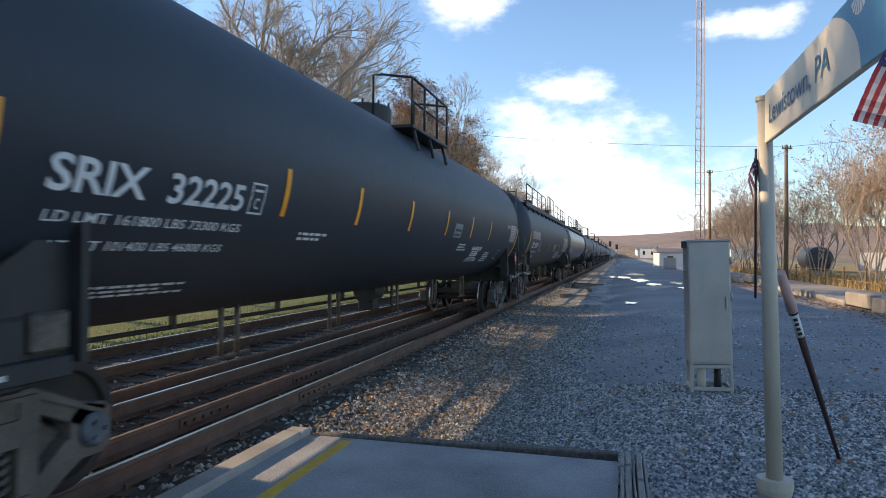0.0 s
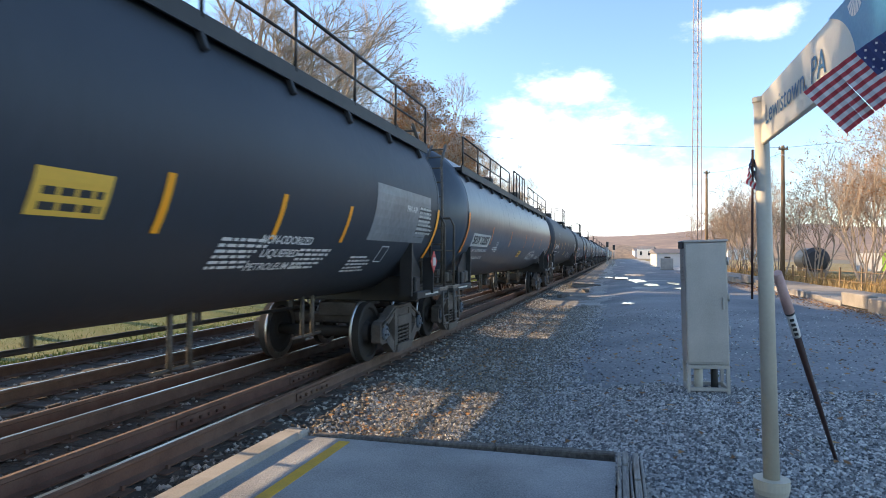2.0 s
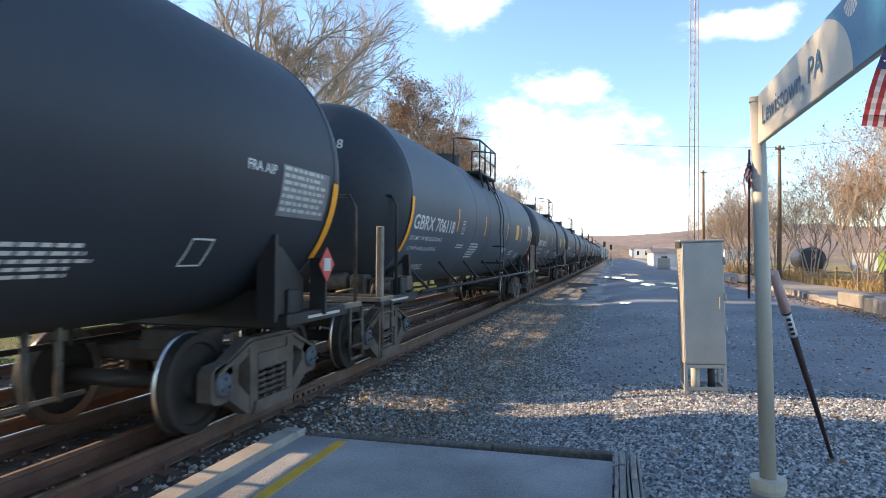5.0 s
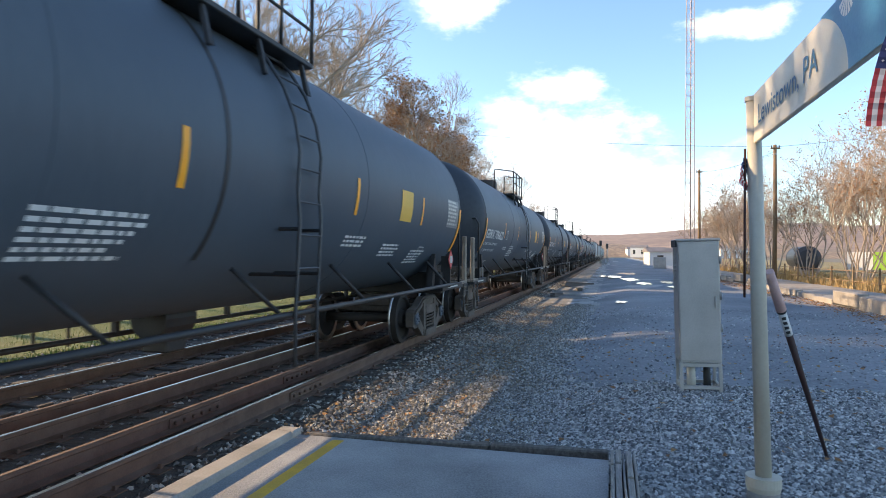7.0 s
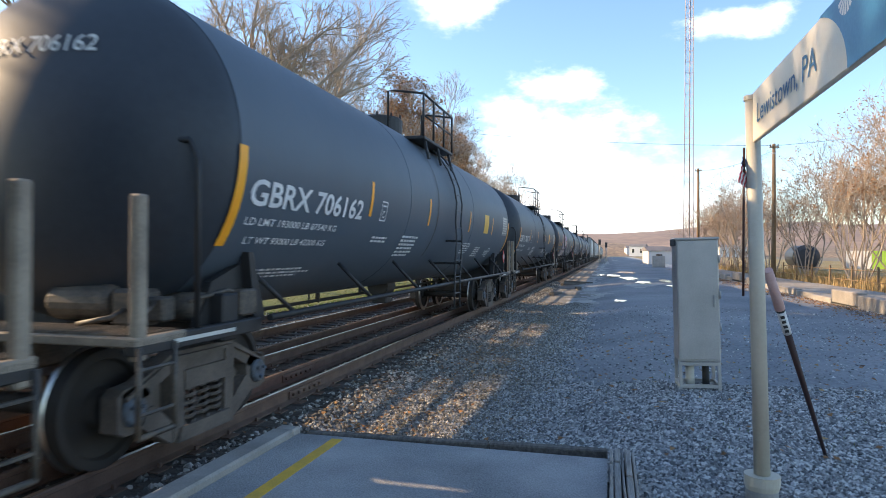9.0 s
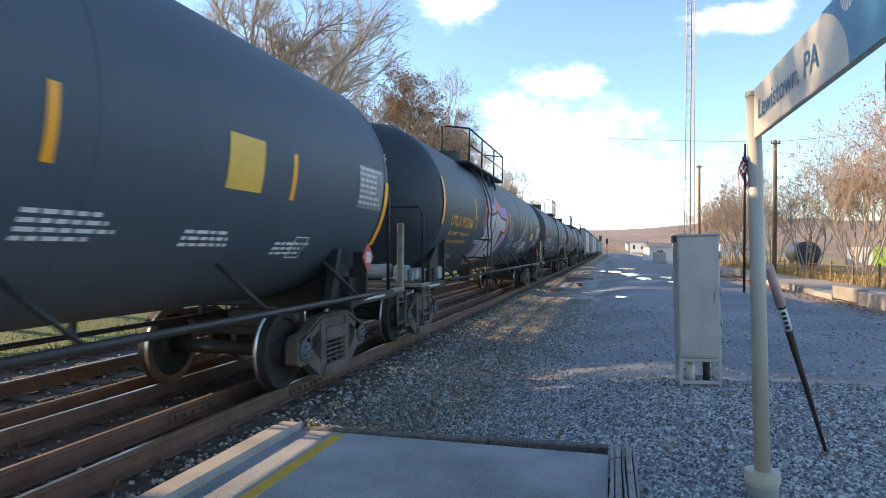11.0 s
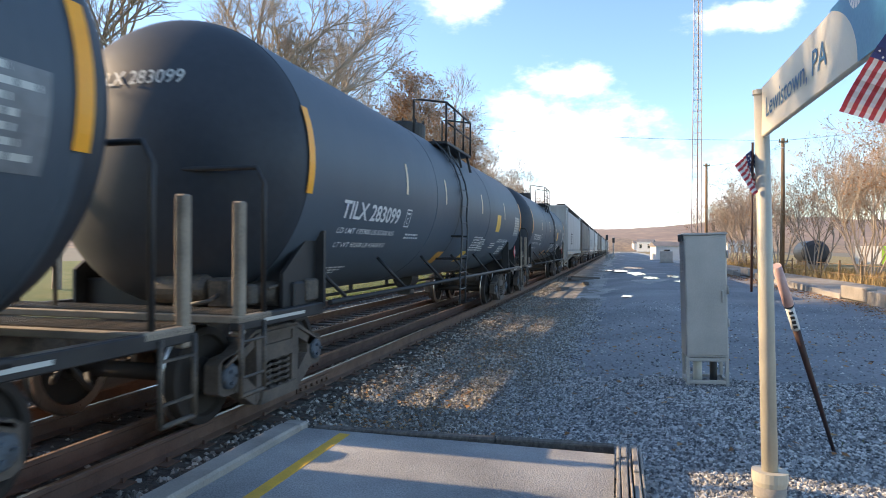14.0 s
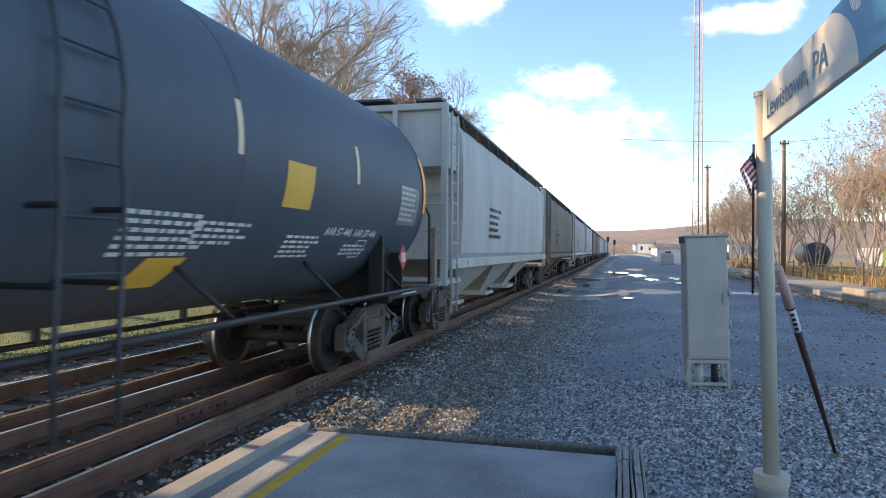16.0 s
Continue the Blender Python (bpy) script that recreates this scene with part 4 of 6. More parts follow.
def hopper_car(seed, paint):
    """A covered grain hopper of three bays, 17.9 m long."""
    L = 17.9
    car = thing("hopper_car", "dusty %s covered grain hopper with a roof walkway" % ("grey" if paint == "hopper_grey" else "brown"), "hopper car", group="hoppers of the freight train")
    sets = []
    hl = L / 2 - .55

    def body():
        bm = bmesh.new()
        sec = [(1.45, 1.46), (1.56, 1.60), (1.60, 2.4), (1.60, 3.4), (1.55, 4.0), (1.36, 4.22), (.7, 4.36)]
        sec = sec + [(-x, z) for x, z in sec[::-1]]
        rings = []
        for y in (-hl + 1.2, -hl + 1.24, hl - 1.24, hl - 1.2):
            k = .985 if abs(y) > hl - 1.22 else 1
            rings.append([bm.verts.new((x * k, y, z)) for x, z in sec])
        for a, b in zip(rings, rings[1:]):
            for i in range(len(sec)):
                j = (i + 1) % len(sec)
                bm.faces.new((a[i], a[j], b[j], b[i]))
        bm.faces.new(rings[0])
        bm.faces.new(rings[-1][::-1])
        bmesh.ops.recalc_face_normals(bm, faces=bm.faces)
        return mesh_of("hopper_body", bm, paint)
    b = part("body", cached(("hb", paint), body), "", car, "smooth-sided hopper body with streaked paint")

    def sill():
        return mesh_of("side_sill", box(bmesh.new(), 1.42, 1.61, -hl + .2, hl - .2, 1.30, 1.50, .01), paint)
    for s in (1, -1):
        part("side_sill", cached(("hs", paint), sill), "", car, m=pose(0, 0, 0, 0, 0, 0 if s > 0 else 180))

    def bay():
        bm = bmesh.new()
        vs = [[bm.verts.new((x * sx, y, z)) for sx, y in ((-1, -hy), (1, -hy), (1, hy), (-1, hy))] for x, hy, z in ((1.40, 2.15, 1.5), (.55, .55, .45), (.45, .5, .32))]
        for q, w in zip(vs, vs[1:]):
            for i in range(4):
                bm.faces.new((q[i], q[(i + 1) % 4], w[(i + 1) % 4], w[i]))
        bm.faces.new(vs[-1])
        bm.faces.new(vs[0][::-1])
        bmesh.ops.recalc_face_normals(bm, faces=bm.faces)
        box(bm, -.75, .75, -.6, .6, .30, .40, .01)
        return mesh_of("hopper_bay", bm, paint)
    for y in (-4.1, 0, 4.1):
        part("hopper_bay", cached(("bay", paint), bay), "", car, "sloping discharge bay", m=pose(0, y, 0))

    def slope():
        return mesh_of("slope_sheet", prism(bmesh.new(), [(-hl + 1.19, 3.0), (-hl + 1.19, 4.3), (-hl + 1.15, 4.3), (-hl + 1.15, 2.8), (-6.2, 1.45), (-6.1, 1.5)], -1.45, 1.45), paint)

    def end_frame():
        bm = bmesh.new()
        for x in (-1.5, 1.5):
            box(bm, x - .06, x + .06, -hl, -hl + .10, 1.0, 4.30, .01)
        for x in (-.55, .55):
            box(bm, x - .05, x + .05, -hl, -hl + .08, 1.0, 4.30, .01)
        box(bm, -1.56, 1.56, -hl, -hl + .12, 4.24, 4.36, .01)
        box(bm, -1.5, 1.5, -hl + .10, -hl + 1.2, 3.2, 4.26, .01)
        box(bm, -1.45, 1.45, -hl - .05, -hl + 1.6, 1.0, 1.1, .01)
        return mesh_of("end_frame", bm, paint)

    def end_ladder():
        bm = ladder(bmesh.new(), [(1.62, -hl + .12, 4.2), (1.62, -hl + .12, .5)], [(1.62, -hl + .55, 4.2), (1.62, -hl + .55, .5)], .38, .02)
        for z in (1.5, 2.0, 2.5):
            tube(bm, [(-1.4, -hl - .02, z), (1.5, -hl - .02, z)], .018, 5)
        return mesh_of("end_ladder", bm, paint)
    for e in (-1, 1):
        sets += truck(car, e * (L / 2 - 1.95))
        coupler(car, e * L / 2, e)
        r = pose(0, 0, 0, 0, 0, 0 if e < 0 else 180)
        part("slope_sheet", cached(("sl", paint), slope), "", car, m=r)
        part("end_frame", cached(("ef", paint), end_frame), "", car, "open end frame of steel posts", m=r)
        part("end_ladder", cached(("el", paint), end_ladder), "", car, m=r)

    def roofwalk():
        bm = box(bmesh.new(), -.45, .45, -hl, hl, 4.44, 4.48)
        for s in (-1, 1):
            box(bm, s * 1.2 - .25, s * 1.2 + .25, -hl, hl, 4.40, 4.44)
            for k in range(13):
                y = -hl + .3 + (2 * hl - .6) / 12 * k
                bar(bm, (s * 1.42, y, 4.42), (s * 1.50, y, 4.1), .04, .04)
            for k in range(60):
                y = -hl + .2 + (2 * hl - .4) / 59 * k
                box(bm, s * 1.2 - .25, s * 1.2 + .25, y - .02, y + .02, 4.44, 4.46)
        box(bm, -.32, .32, -hl + 1, hl - 1, 4.40, 4.56, .03)
        return mesh_of("roof_walkway", bm, "worn_steel")
    part("roof_walkway", cached("roofwalk", roofwalk), "", car, "grated roof walkway with hatch covers")
    rng = random.Random(seed)
    bm = bmesh.new()
    for k in range(8):
        y = -hl + 1.5 + k * 2.0
        box(bm, 1.612, 1.616, y, y + .22, 1.36, 1.44)
    part("reflective_strip", bm, "decal_yellow", car, "yellow reflective marks on the sill")
    bm = bmesh.new()
    for r in range(5):
        y = -4.5
        for k in range(rng.randint(3, 6)):
            w = rng.uniform(.1, .3)
            box(bm, 1.602, 1.606, y, y + w, 2.6 - r * .16, 2.68 - r * .16)
            y += w + .07
    part("lettering", bm, "box_dark", car, "small dark print")
    return car, sets


TRAIN, ROLLING = [], []
T_FRONT = 7.73 - (OIL * 2 + LPG * 4) / SPEED    # when the first car's front strip passes the mark at 5.3 m
y_front = 5.3 + SPEED * T_FRONT - 1.5
for i, spec in enumerate(CARS):
    car, sets = tank_car(spec, i)
    TRAIN.append((car, y_front + spec["at"] + spec["L"] / 2, sets))
    y_front += spec["L"] + spec.get("pad", 0)
y_front -= .4
for i in range(13):
    car, sets = hopper_car(i, "hopper_brown" if i in (1, 4, 5, 8, 11) else "hopper_grey")
    TRAIN.append((car, y_front + 17.9 / 2, sets if i < 2 else []))
    y_front += 17.9
# two cars that have passed the camera already
lead = 5.3 + SPEED * T_FRONT - 1.5
for i in range(2):
    car, sets = tank_car(CARS[5 if i else 3], 40 + i)
    TRAIN.append((car, lead - CARS[5 if i else 3]["L"] / 2, []))
    lead -= CARS[5 if i else 3]["L"]


def motions():
    """The train rolls towards and past the camera at one speed; the wheels turn with it."""
    for car, y, sets in TRAIN:
        walk(car, [(0, pose(XC, y, 0)), (16, pose(XC, y - SPEED * 16, 0))])
        for ax, dy in sets:
            near = [f for f in range(481) if -8 < y + dy - SPEED * f / 30 < 45]
            if not near:
                continue
            rows = []
            for f in sorted({0, 480, *near}):
                g = min(max(f, near[0]), near[-1]) / 30
                rows.append((f / 30, pose(0, dy, .457, math.degrees(SPEED * g / .457) % 360, 0, 0)))
            walk(ax, rows)
    for ob, rows in FLAGS:
        walk(ob, rows)


# ---- ground ----
def ease(a, b, v):
    k = min(1, max(0, (v - a) / (b - a)))
    return k * k * (3 - 2 * k)


def ground_z(x, y):
    """Height of the ground: ballast shoulder by the tracks, level gravel by the platform, verges beyond."""
    if x < -9.9:
        z = -.30 - .35 * ease(-9.9, -12.5, x) + .5 * ease(-13, -22, x)
    elif x < -3.35:
        z = -.205 - .03 * ease(-6.1, -6.4, x) * ease(-7.2, -6.9, x)
    else:
        z = -.205 - .075 * ease(-3.35, -2.7, x) + .25 * ease(-1.2, 1.2, x)
    if -3.3 < x < 11 and y > -1:
        z += .035 * noise.noise((x * .5, y * .35, 3)) * ease(-3.3, -2, x)
    return z


def axis(*spans):
    out = []
    for a, b, n in spans:
        out += [a + (b - a) * k / n for k in range(n)]
    return out + [spans[-1][1]]


def on_road(x, y):
    """Where the worn road's surface shows through the gravel."""
    w = x + .8 * noise.noise((x * .4, y * .25, 7)) + .5 * noise.noise((x * 2.6, y * 2.2, 3))
    return -.5 < w < 7.4 and y > 9.3 + 1.8 * noise.noise((x * .6, y * .3, 1)) + 1.2 * noise.noise((x * 2.4, y * 1.6, 9)) and noise.noise((x * .35, y * .2, 4)) > -.45


def build_ground():
    xs = axis((-3000, -400, 4), (-400, -60, 4), (-60, -14, 10), (-14, -9, 20), (-9, -3.5, 28), (-3.5, 8, 80), (8, 14, 16), (14, 60, 10), (60, 400, 5), (400, 3000, 4))
    ys = axis((-900, -40, 5), (-40, -4, 12), (-4, 4, 12), (4, 16, 80), (16, 40, 70), (40, 120, 60), (120, 400, 14), (400, 3200, 7))
    verts = [(x, y, ground_z(x, y) + (.012 * noise.noise((x * 6, y * 6, 0)) if -9 < x < 8 and 3 < y < 40 else 0)) for y in ys for x in xs]
    nx = len(xs)
    faces, mats = [], []
    for j in range(len(ys) - 1):
        for i in range(nx - 1):
            faces.append((j * nx + i, j * nx + i + 1, (j + 1) * nx + i + 1, (j + 1) * nx + i))
            x, y = (xs[i] + xs[i + 1]) / 2, (ys[j] + ys[j + 1]) / 2
            w = x + .8 * noise.noise((x * .4, y * .25, 7))
            if y > 330 or abs(x) > 60:
                mats.append(6)
            elif x < -10.1:
                mats.append(4)
            elif -5.75 < x < -2.95 or -9.3 < x < -6.75:
                mats.append(2)
            elif x < -3.0 or w + .9 * noise.noise((x * 2.2, y * 1.8, 5)) < -1.3:
                mats.append(1)
            elif w > 10.6:
                mats.append(5)
            elif on_road(x, y):
                mats.append(3)
            else:
                mats.append(0)
    me = bpy.data.meshes.new("ground")
    me.from_pydata(verts, [], faces)
    for n in ("gravel", "ballast", "track_dirt", "road", "grass", "field", "far_ground"):
        me.materials.append(M[n])
    me.polygons.foreach_set("material_index", mats)
    me.polygons.foreach_set("use_smooth", [True] * len(faces))
    return tagged(new("ground", me), "gravel yard, worn road and grass verges", "ground", kind="structure")


ground = build_ground()


def scatter_stones(name, count, place, size, material, label, seed):
    """Loose stones, each a squashed eight-sided lump, lying on the ground."""
    rng = np.random.default_rng(seed)
    base = np.array([(1, 0, 0), (-1, 0, 0), (0, 1, 0), (0, -1, 0), (0, 0, 1), (0, 0, -1)], float)
    tri = np.array([(0, 2, 4), (2, 1, 4), (1, 3, 4), (3, 0, 4), (2, 0, 5), (1, 2, 5), (3, 1, 5), (0, 3, 5)])
    pts = [place(rng) for _ in range(count)]
    P = np.array([(x, y, ground_z(x, y) + dz) for x, y, dz in pts])
    s = rng.uniform(size[0], size[1], (count, 1, 1)) * rng.uniform(.6, 1.25, (count, 1, 3)) * np.array([1, 1, .75])
    V = base[None] * s * rng.uniform(.75, 1.25, (count, 6, 1))
    a = rng.uniform(0, 6.283, count)
    c, d = np.cos(a)[:, None], np.sin(a)[:, None]
    b = rng.uniform(-.6, .6, count)
    cb, sb = np.cos(b)[:, None], np.sin(b)[:, None]
    X, Z = V[..., 0] * cb - V[..., 2] * sb, V[..., 0] * sb + V[..., 2] * cb
    V = np.stack([X * c - V[..., 1] * d, X * d + V[..., 1] * c, Z], -1) + P[:, None]
    F = (tri[None] + 6 * np.arange(count)[:, None, None]).reshape(-1, 3)
    me = bpy.data.meshes.new(name)
    me.from_pydata(V.reshape(-1, 3).tolist(), [], F.tolist())
    me.materials.append(M[material])
    return tagged(new(name, me), label, "stones", kind="stuff")


def on_gravel(rng):
    y = 3.2 + 19 * rng.random() ** 1.7
    x = rng.uniform(-1.6, 4.5 + .25 * y)
    while y < 5.7 and x < .35:
        y, x = 3.2 + 19 * rng.random() ** 1.7, rng.uniform(-3.3, 6)
    if on_road(x, y) and rng.random() < .9:
        x, y = rng.uniform(-1.4, 5), rng.uniform(4.5, 9.2)
    return x, y, .003


def on_ballast(rng):
    u = rng.random()
    y = 1.5 + 42 * rng.random() ** 1.6
    x = rng.uniform(-6.75, -6.0) if u < .45 else (rng.uniform(-3.55, -2.7) if u < .72 else rng.uniform(-10.1, -3.3))
    if -3.0 < x and y < 5.6:
        y += 6
    return x, y, .008


scatter_stones("loose_gravel", 85000, on_gravel, (.010, .029), "stone", "loose grey gravel stones over the yard", 1)


def on_shoulder(rng):
    return -3.3 + 2.1 * rng.random() ** .8 + abs(rng.normal(0, .4)), 5.6 + 20 * rng.random() ** 1.6, .004


scatter_stones("shoulder_stones", 26000, on_shoulder, (.012, .032), "ballast_stone", "brownish broken stones along the track shoulder", 7)
scatter_stones("track_ballast", 26000, on_ballast, (.018, .040), "ballast_stone", "broken ballast stones beside the rails", 2)


def scatter_leaves(name, count, place, size, material, label, seed, lift=.012):
    rng = np.random.default_rng(seed)
    verts, faces = [], []
    for _ in range(count):
        x, y, dz = place(rng)
        z = ground_z(x, y) + lift + dz
        s, a = rng.uniform(*size), rng.uniform(0, 6.28)
        k = rng.uniform(-.4, .4, 4) * s
        n = len(verts)
        for j, (u, v) in enumerate(((1, 0), (0, .6), (-1, 0), (0, -.6))):
            verts.append((x + s * (u * math.cos(a) - v * math.sin(a)), y + s * (u * math.sin(a) + v * math.cos(a)), z + k[j] + .3 * s))
        faces += [(n, n + 1, n + 2), (n, n + 2, n + 3)]
    me = bpy.data.meshes.new(name)
    me.from_pydata(verts, [], faces)
    me.materials.append(M[material])
    return tagged(new(name, me), label, "leaves", kind="stuff")


scatter_leaves("fallen_leaves", 4200, lambda r: (7.5 - abs(r.normal(0, .55)), r.uniform(14, 75), 0), (.03, .06), "fallen_leaf", "brown fallen leaves along the concrete kerb", 3)
scatter_leaves("stray_leaves", 420, lambda r: (r.uniform(-.6, 6), r.uniform(5.8, 15), .01), (.025, .05), "fallen_leaf", "stray brown leaves on the gravel", 4)
scatter_leaves("shoulder_leaves", 1500, lambda r: (r.normal(-2.5, .55), 5.9 + 20 * r.random() ** 1.4, .01), (.018, .04), "fallen_leaf", "brown leaf litter along the ballast shoulder", 14)


def blades(name, count, place, height, material, label, seed):
    rng = np.random.default_rng(seed)
    verts, faces = [], []
    for _ in range(count):
        x, y = place(rng)
        z = ground_z(x, y)
        h, a, l = rng.uniform(*height), rng.uniform(0, 6.28), rng.uniform(0, .5)
        n = len(verts)
        w = .012 + h * .02
        verts += [(x - w * math.sin(a), y + w * math.cos(a), z - .02), (x + w * math.sin(a), y - w * math.cos(a), z - .02), (x + h * l * math.cos(a), y + h * l * math.sin(a), z + h)]
        faces.append((n, n + 1, n + 2))
    me = bpy.data.meshes.new(name)
    me.from_pydata(verts, [], faces)
    me.materials.append(M[material])
    return tagged(new(name, me), label, "grass", kind="stuff")


blades("verge_grass", 30000, lambda r: (-10.3 - 7 * r.random() ** 1.5, r.uniform(0, 60)), (.03, .09), "grass_blade", "green and straw-coloured grass beyond the far track", 5)
blades("dry_grass", 16000, lambda r: (11.0 + 5 * r.random(), r.uniform(15, 85)), (.15, .7), "dry_blade", "tall dry grass behind the concrete walkway", 6)
blades("straw_tufts", 5200, lambda r: (r.normal(-1.7, .45), 5.2 + 16 * r.random()), (.012, .035), "dry_blade", "short dry weeds along the ballast shoulder", 9)
blades("yard_weeds", 260, lambda r: (r.normal(-.6, .8) if r.random() < .4 else r.normal(1.3, .5), r.uniform(6, 12)), (.015, .04), "grass_blade", "short weeds between the stones", 8)


# ---- tracks ----
def rail_mesh(name, y0, y1):
    """A rail with its head, web and foot; the head's top is polished."""
    sec = [(-.016, 0), (.024, 0), (.037, -.010), (.037, -.035), (.012, -.05), (.009, -.15), (.075, -.172), (.075, -.185), (-.075, -.185), (-.075, -.172), (-.009, -.15), (-.012, -.05), (-.037, -.035), (-.037, -.010)]
    bm = bmesh.new()
    a = [bm.verts.new((x, y0, z)) for x, z in sec]
    b = [bm.verts.new((x, y1, z)) for x, z in sec]
    for i in range(len(sec)):
        bm.faces.new((a[i], b[i], b[(i + 1) % len(sec)], a[(i + 1) % len(sec)]))
    bm.faces.new(a[::-1])
    bm.faces.new(b)
    bmesh.ops.recalc_face_normals(bm, faces=bm.faces)
    me = mesh_of(name, bm, "rail_rust")
    me.materials.append(M["rail_head"])
    return me


def joint_bar(parent, x, side, y):
    bm = box(bmesh.new(), -.008, .008, -.45, .45, -.145, -.05, .004)
    for k in range(6):
        tube(bm, [(side * .008, -.375 + .15 * k, -.1), (side * .04, -.375 + .15 * k, -.1)], .02, 6)
    part("joint_bar", bm, "rail_rust", parent, "bolted joint bar", m=pose(x + side * .022, y, 0))


def build_track(xc, label, seed, rails):
    tr = thing("track", label, "railway track", kind="structure")
    long = rail_mesh("rail", -40, 420)
    spare = long.copy()
    for me in (long,):
        for p in me.polygons:
            if p.center.z > -.001 and p.normal.z > .9:
                p.material_index = 1
    for x, kept in rails:
        part("rail", long if kept else spare, "", tr, "steel rail with a polished head" if kept else "rusty spare rail lying on the ties", m=pose(x, 0, 0 if kept else .004))
    rng = random.Random(seed)
    tie = mesh_of("tie", box(bmesh.new(), -1.3, 1.3, -.11, .11, -.37, -.19, .012), "tie")
    plate = mesh_of("tie_plate", box(box(box(bmesh.new(), -.18, .18, -.09, .09, -.192, -.180), -.11, -.085, -.05, -.02, -.18, -.14), .085, .11, .02, .05, -.18, -.14), "rail_rust")
    y = -5.0
    while y < 75:
        part("tie", tie, "", tr, m=pose(xc + rng.uniform(-.04, .04), y, rng.uniform(-.008, .004), 0, 0, rng.uniform(-1, 1)))
        if y < 36:
            for x, kept in rails:
                if kept:
                    part("tie_plate", plate, "", tr, m=pose(x, y, 0))
        y += .52 + rng.uniform(-.03, .03)
    far = bmesh.new()
    while y < 240:
        box(far, xc - 1.3, xc + 1.3, y - .11, y + .11, -.37, -.19)
        y += .52
    tagged(part("far_ties", far, "tie", tr), kind="stuff")
    return tr


near_track = build_track(XC, "near track on dark ties with spare rails laid beside", 11, [(XC + .755, 1), (XC - .755, 1), (-4.37, 0), (-5.80, 0)])
far_track = build_track(-7.9, "far track on dark ties in pale ballast", 12, [(-7.9 + .755, 1), (-7.9 - .755, 1)])
joint_bar(near_track, XC + .755, 1, 7.7)
joint_bar(near_track, -4.37, 1, 6.2)
joint_bar(near_track, -4.37, 1, 8.6)


# ---- platform ----
platform = thing("platform", "asphalt station platform with a yellow line and timber edge", "platform", kind="structure")
part("asphalt_deck", box(bmesh.new(), -2.665, .0, -14, 5.30, -.4, .05), "asphalt", platform, "dark grey worn asphalt")
bm = bmesh.new()
for y0, y1, w in ((-14, 1.6, .10), (1.62, 5.22, .10)):
    box(bm, -2.31, -2.31 + w, y0, y1, .046, .0535)
part("yellow_line", bm, "yellow_paint", platform, "worn yellow painted line")
y = -14.0
rng0 = random.Random(3)
while y < 5.3:
    y1 = min(y + 2.4, 5.36)
    part("kerb_stone", box(bmesh.new(), -2.865, -2.67, y + .006, y1 - .006, -.4, .105 + rng0.uniform(-.006, .006), .018), "concrete", platform, "weathered concrete kerb")
    y = y1
for x0, x1, z in ((-2.60, -.98, .088), (-.97, .0, .092)):
    bm = box(bmesh.new(), x0, x1, 5.455, 5.55, -.2, z - .025, .012)
    for v in bm.verts:
        v.co.y += .06 * v.co.x
        v.co.z += .008 * noise.noise((v.co.x * 3, v.co.y * 3, 1))
    part("edge_timber", bm, "old_timber", platform, "dark weathered edge timber")


def cracked_timber(name, x0, x1, y0, y1, z0, z1, parent):
    """A split, sun-bleached baulk with ragged ends and open checks along the grain."""
    bm = bmesh.new()
    rng = random.Random(9)
    cuts = (0, .18, .46, .58, .86, 1)
    for ca, cb in zip(cuts, cuts[1:]):
        a, b = x0 + (x1 - x0) * ca, x0 + (x1 - x0) * cb - .004
        y = y0
        while y < y1 - .05:
            e = min(y + rng.uniform(.5, 1.3), y1 - rng.uniform(0, .06))
            box(bm, a + rng.uniform(0, .006), b - rng.uniform(0, .006), y, e + .004, z0, z1 - rng.uniform(0, .03), .006)
            y = e
    return part(name, bm, "grey_timber", parent, "split grey weathered baulk")


cracked_timber("side_timber", .01, .21, -2, 5.45, -.25, .10, platform)


# ---- right-hand walkway ----
walkway = thing("walkway", "low concrete walkway with a crumbling kerb", "walkway", kind="structure")
slab = mesh_of("slab", box(bmesh.new(), 7.95, 10.9, -1.69, 1.69, -.3, .14, .012), "walk_concrete")
kerb = mesh_of("kerb_stone", box(bmesh.new(), 7.6, 7.94, -1.18, 1.18, -.3, .155, .03), "walk_concrete")
rng0 = random.Random(4)
for k in range(22):
    part("slab", slab, "", walkway, m=pose(0, 10 + 3.4 * k, rng0.uniform(-.012, .012)))
for k in range(31):
    part("kerb_stone", kerb, "", walkway, m=pose(rng0.uniform(-.05, .05), 10 + 2.4 * k, rng0.uniform(-.05, .01), 0, rng0.uniform(-3, 3), rng0.uniform(-1, 1)))


def discarded_tie(x, y, turn, length):
    bm = box(bmesh.new(), -length / 2, length / 2, -.11, .11, 0, .17, .015)
    for v in bm.verts:
        v.co += Vector((0, .03 * noise.noise((v.co.x * 2, 1, y)), .02 * noise.noise((v.co.x * 2, 5, y))))
    tagged(new("discarded_tie", mesh_of("tie", bm, "old_timber")), "rotten discarded tie lying beside the track", "railway tie", "discarded ties").matrix_basis = pose(x, y, ground_z(x, y) - .03, 0, 3, turn)


discarded_tie(-2.2, 40.5, 65, 2.2)
discarded_tie(-1.9, 43, 20, 1.9)
discarded_tie(-2.4, 31, 80, 1.6)
discarded_tie(-1.6, 36, 100, 1.2)


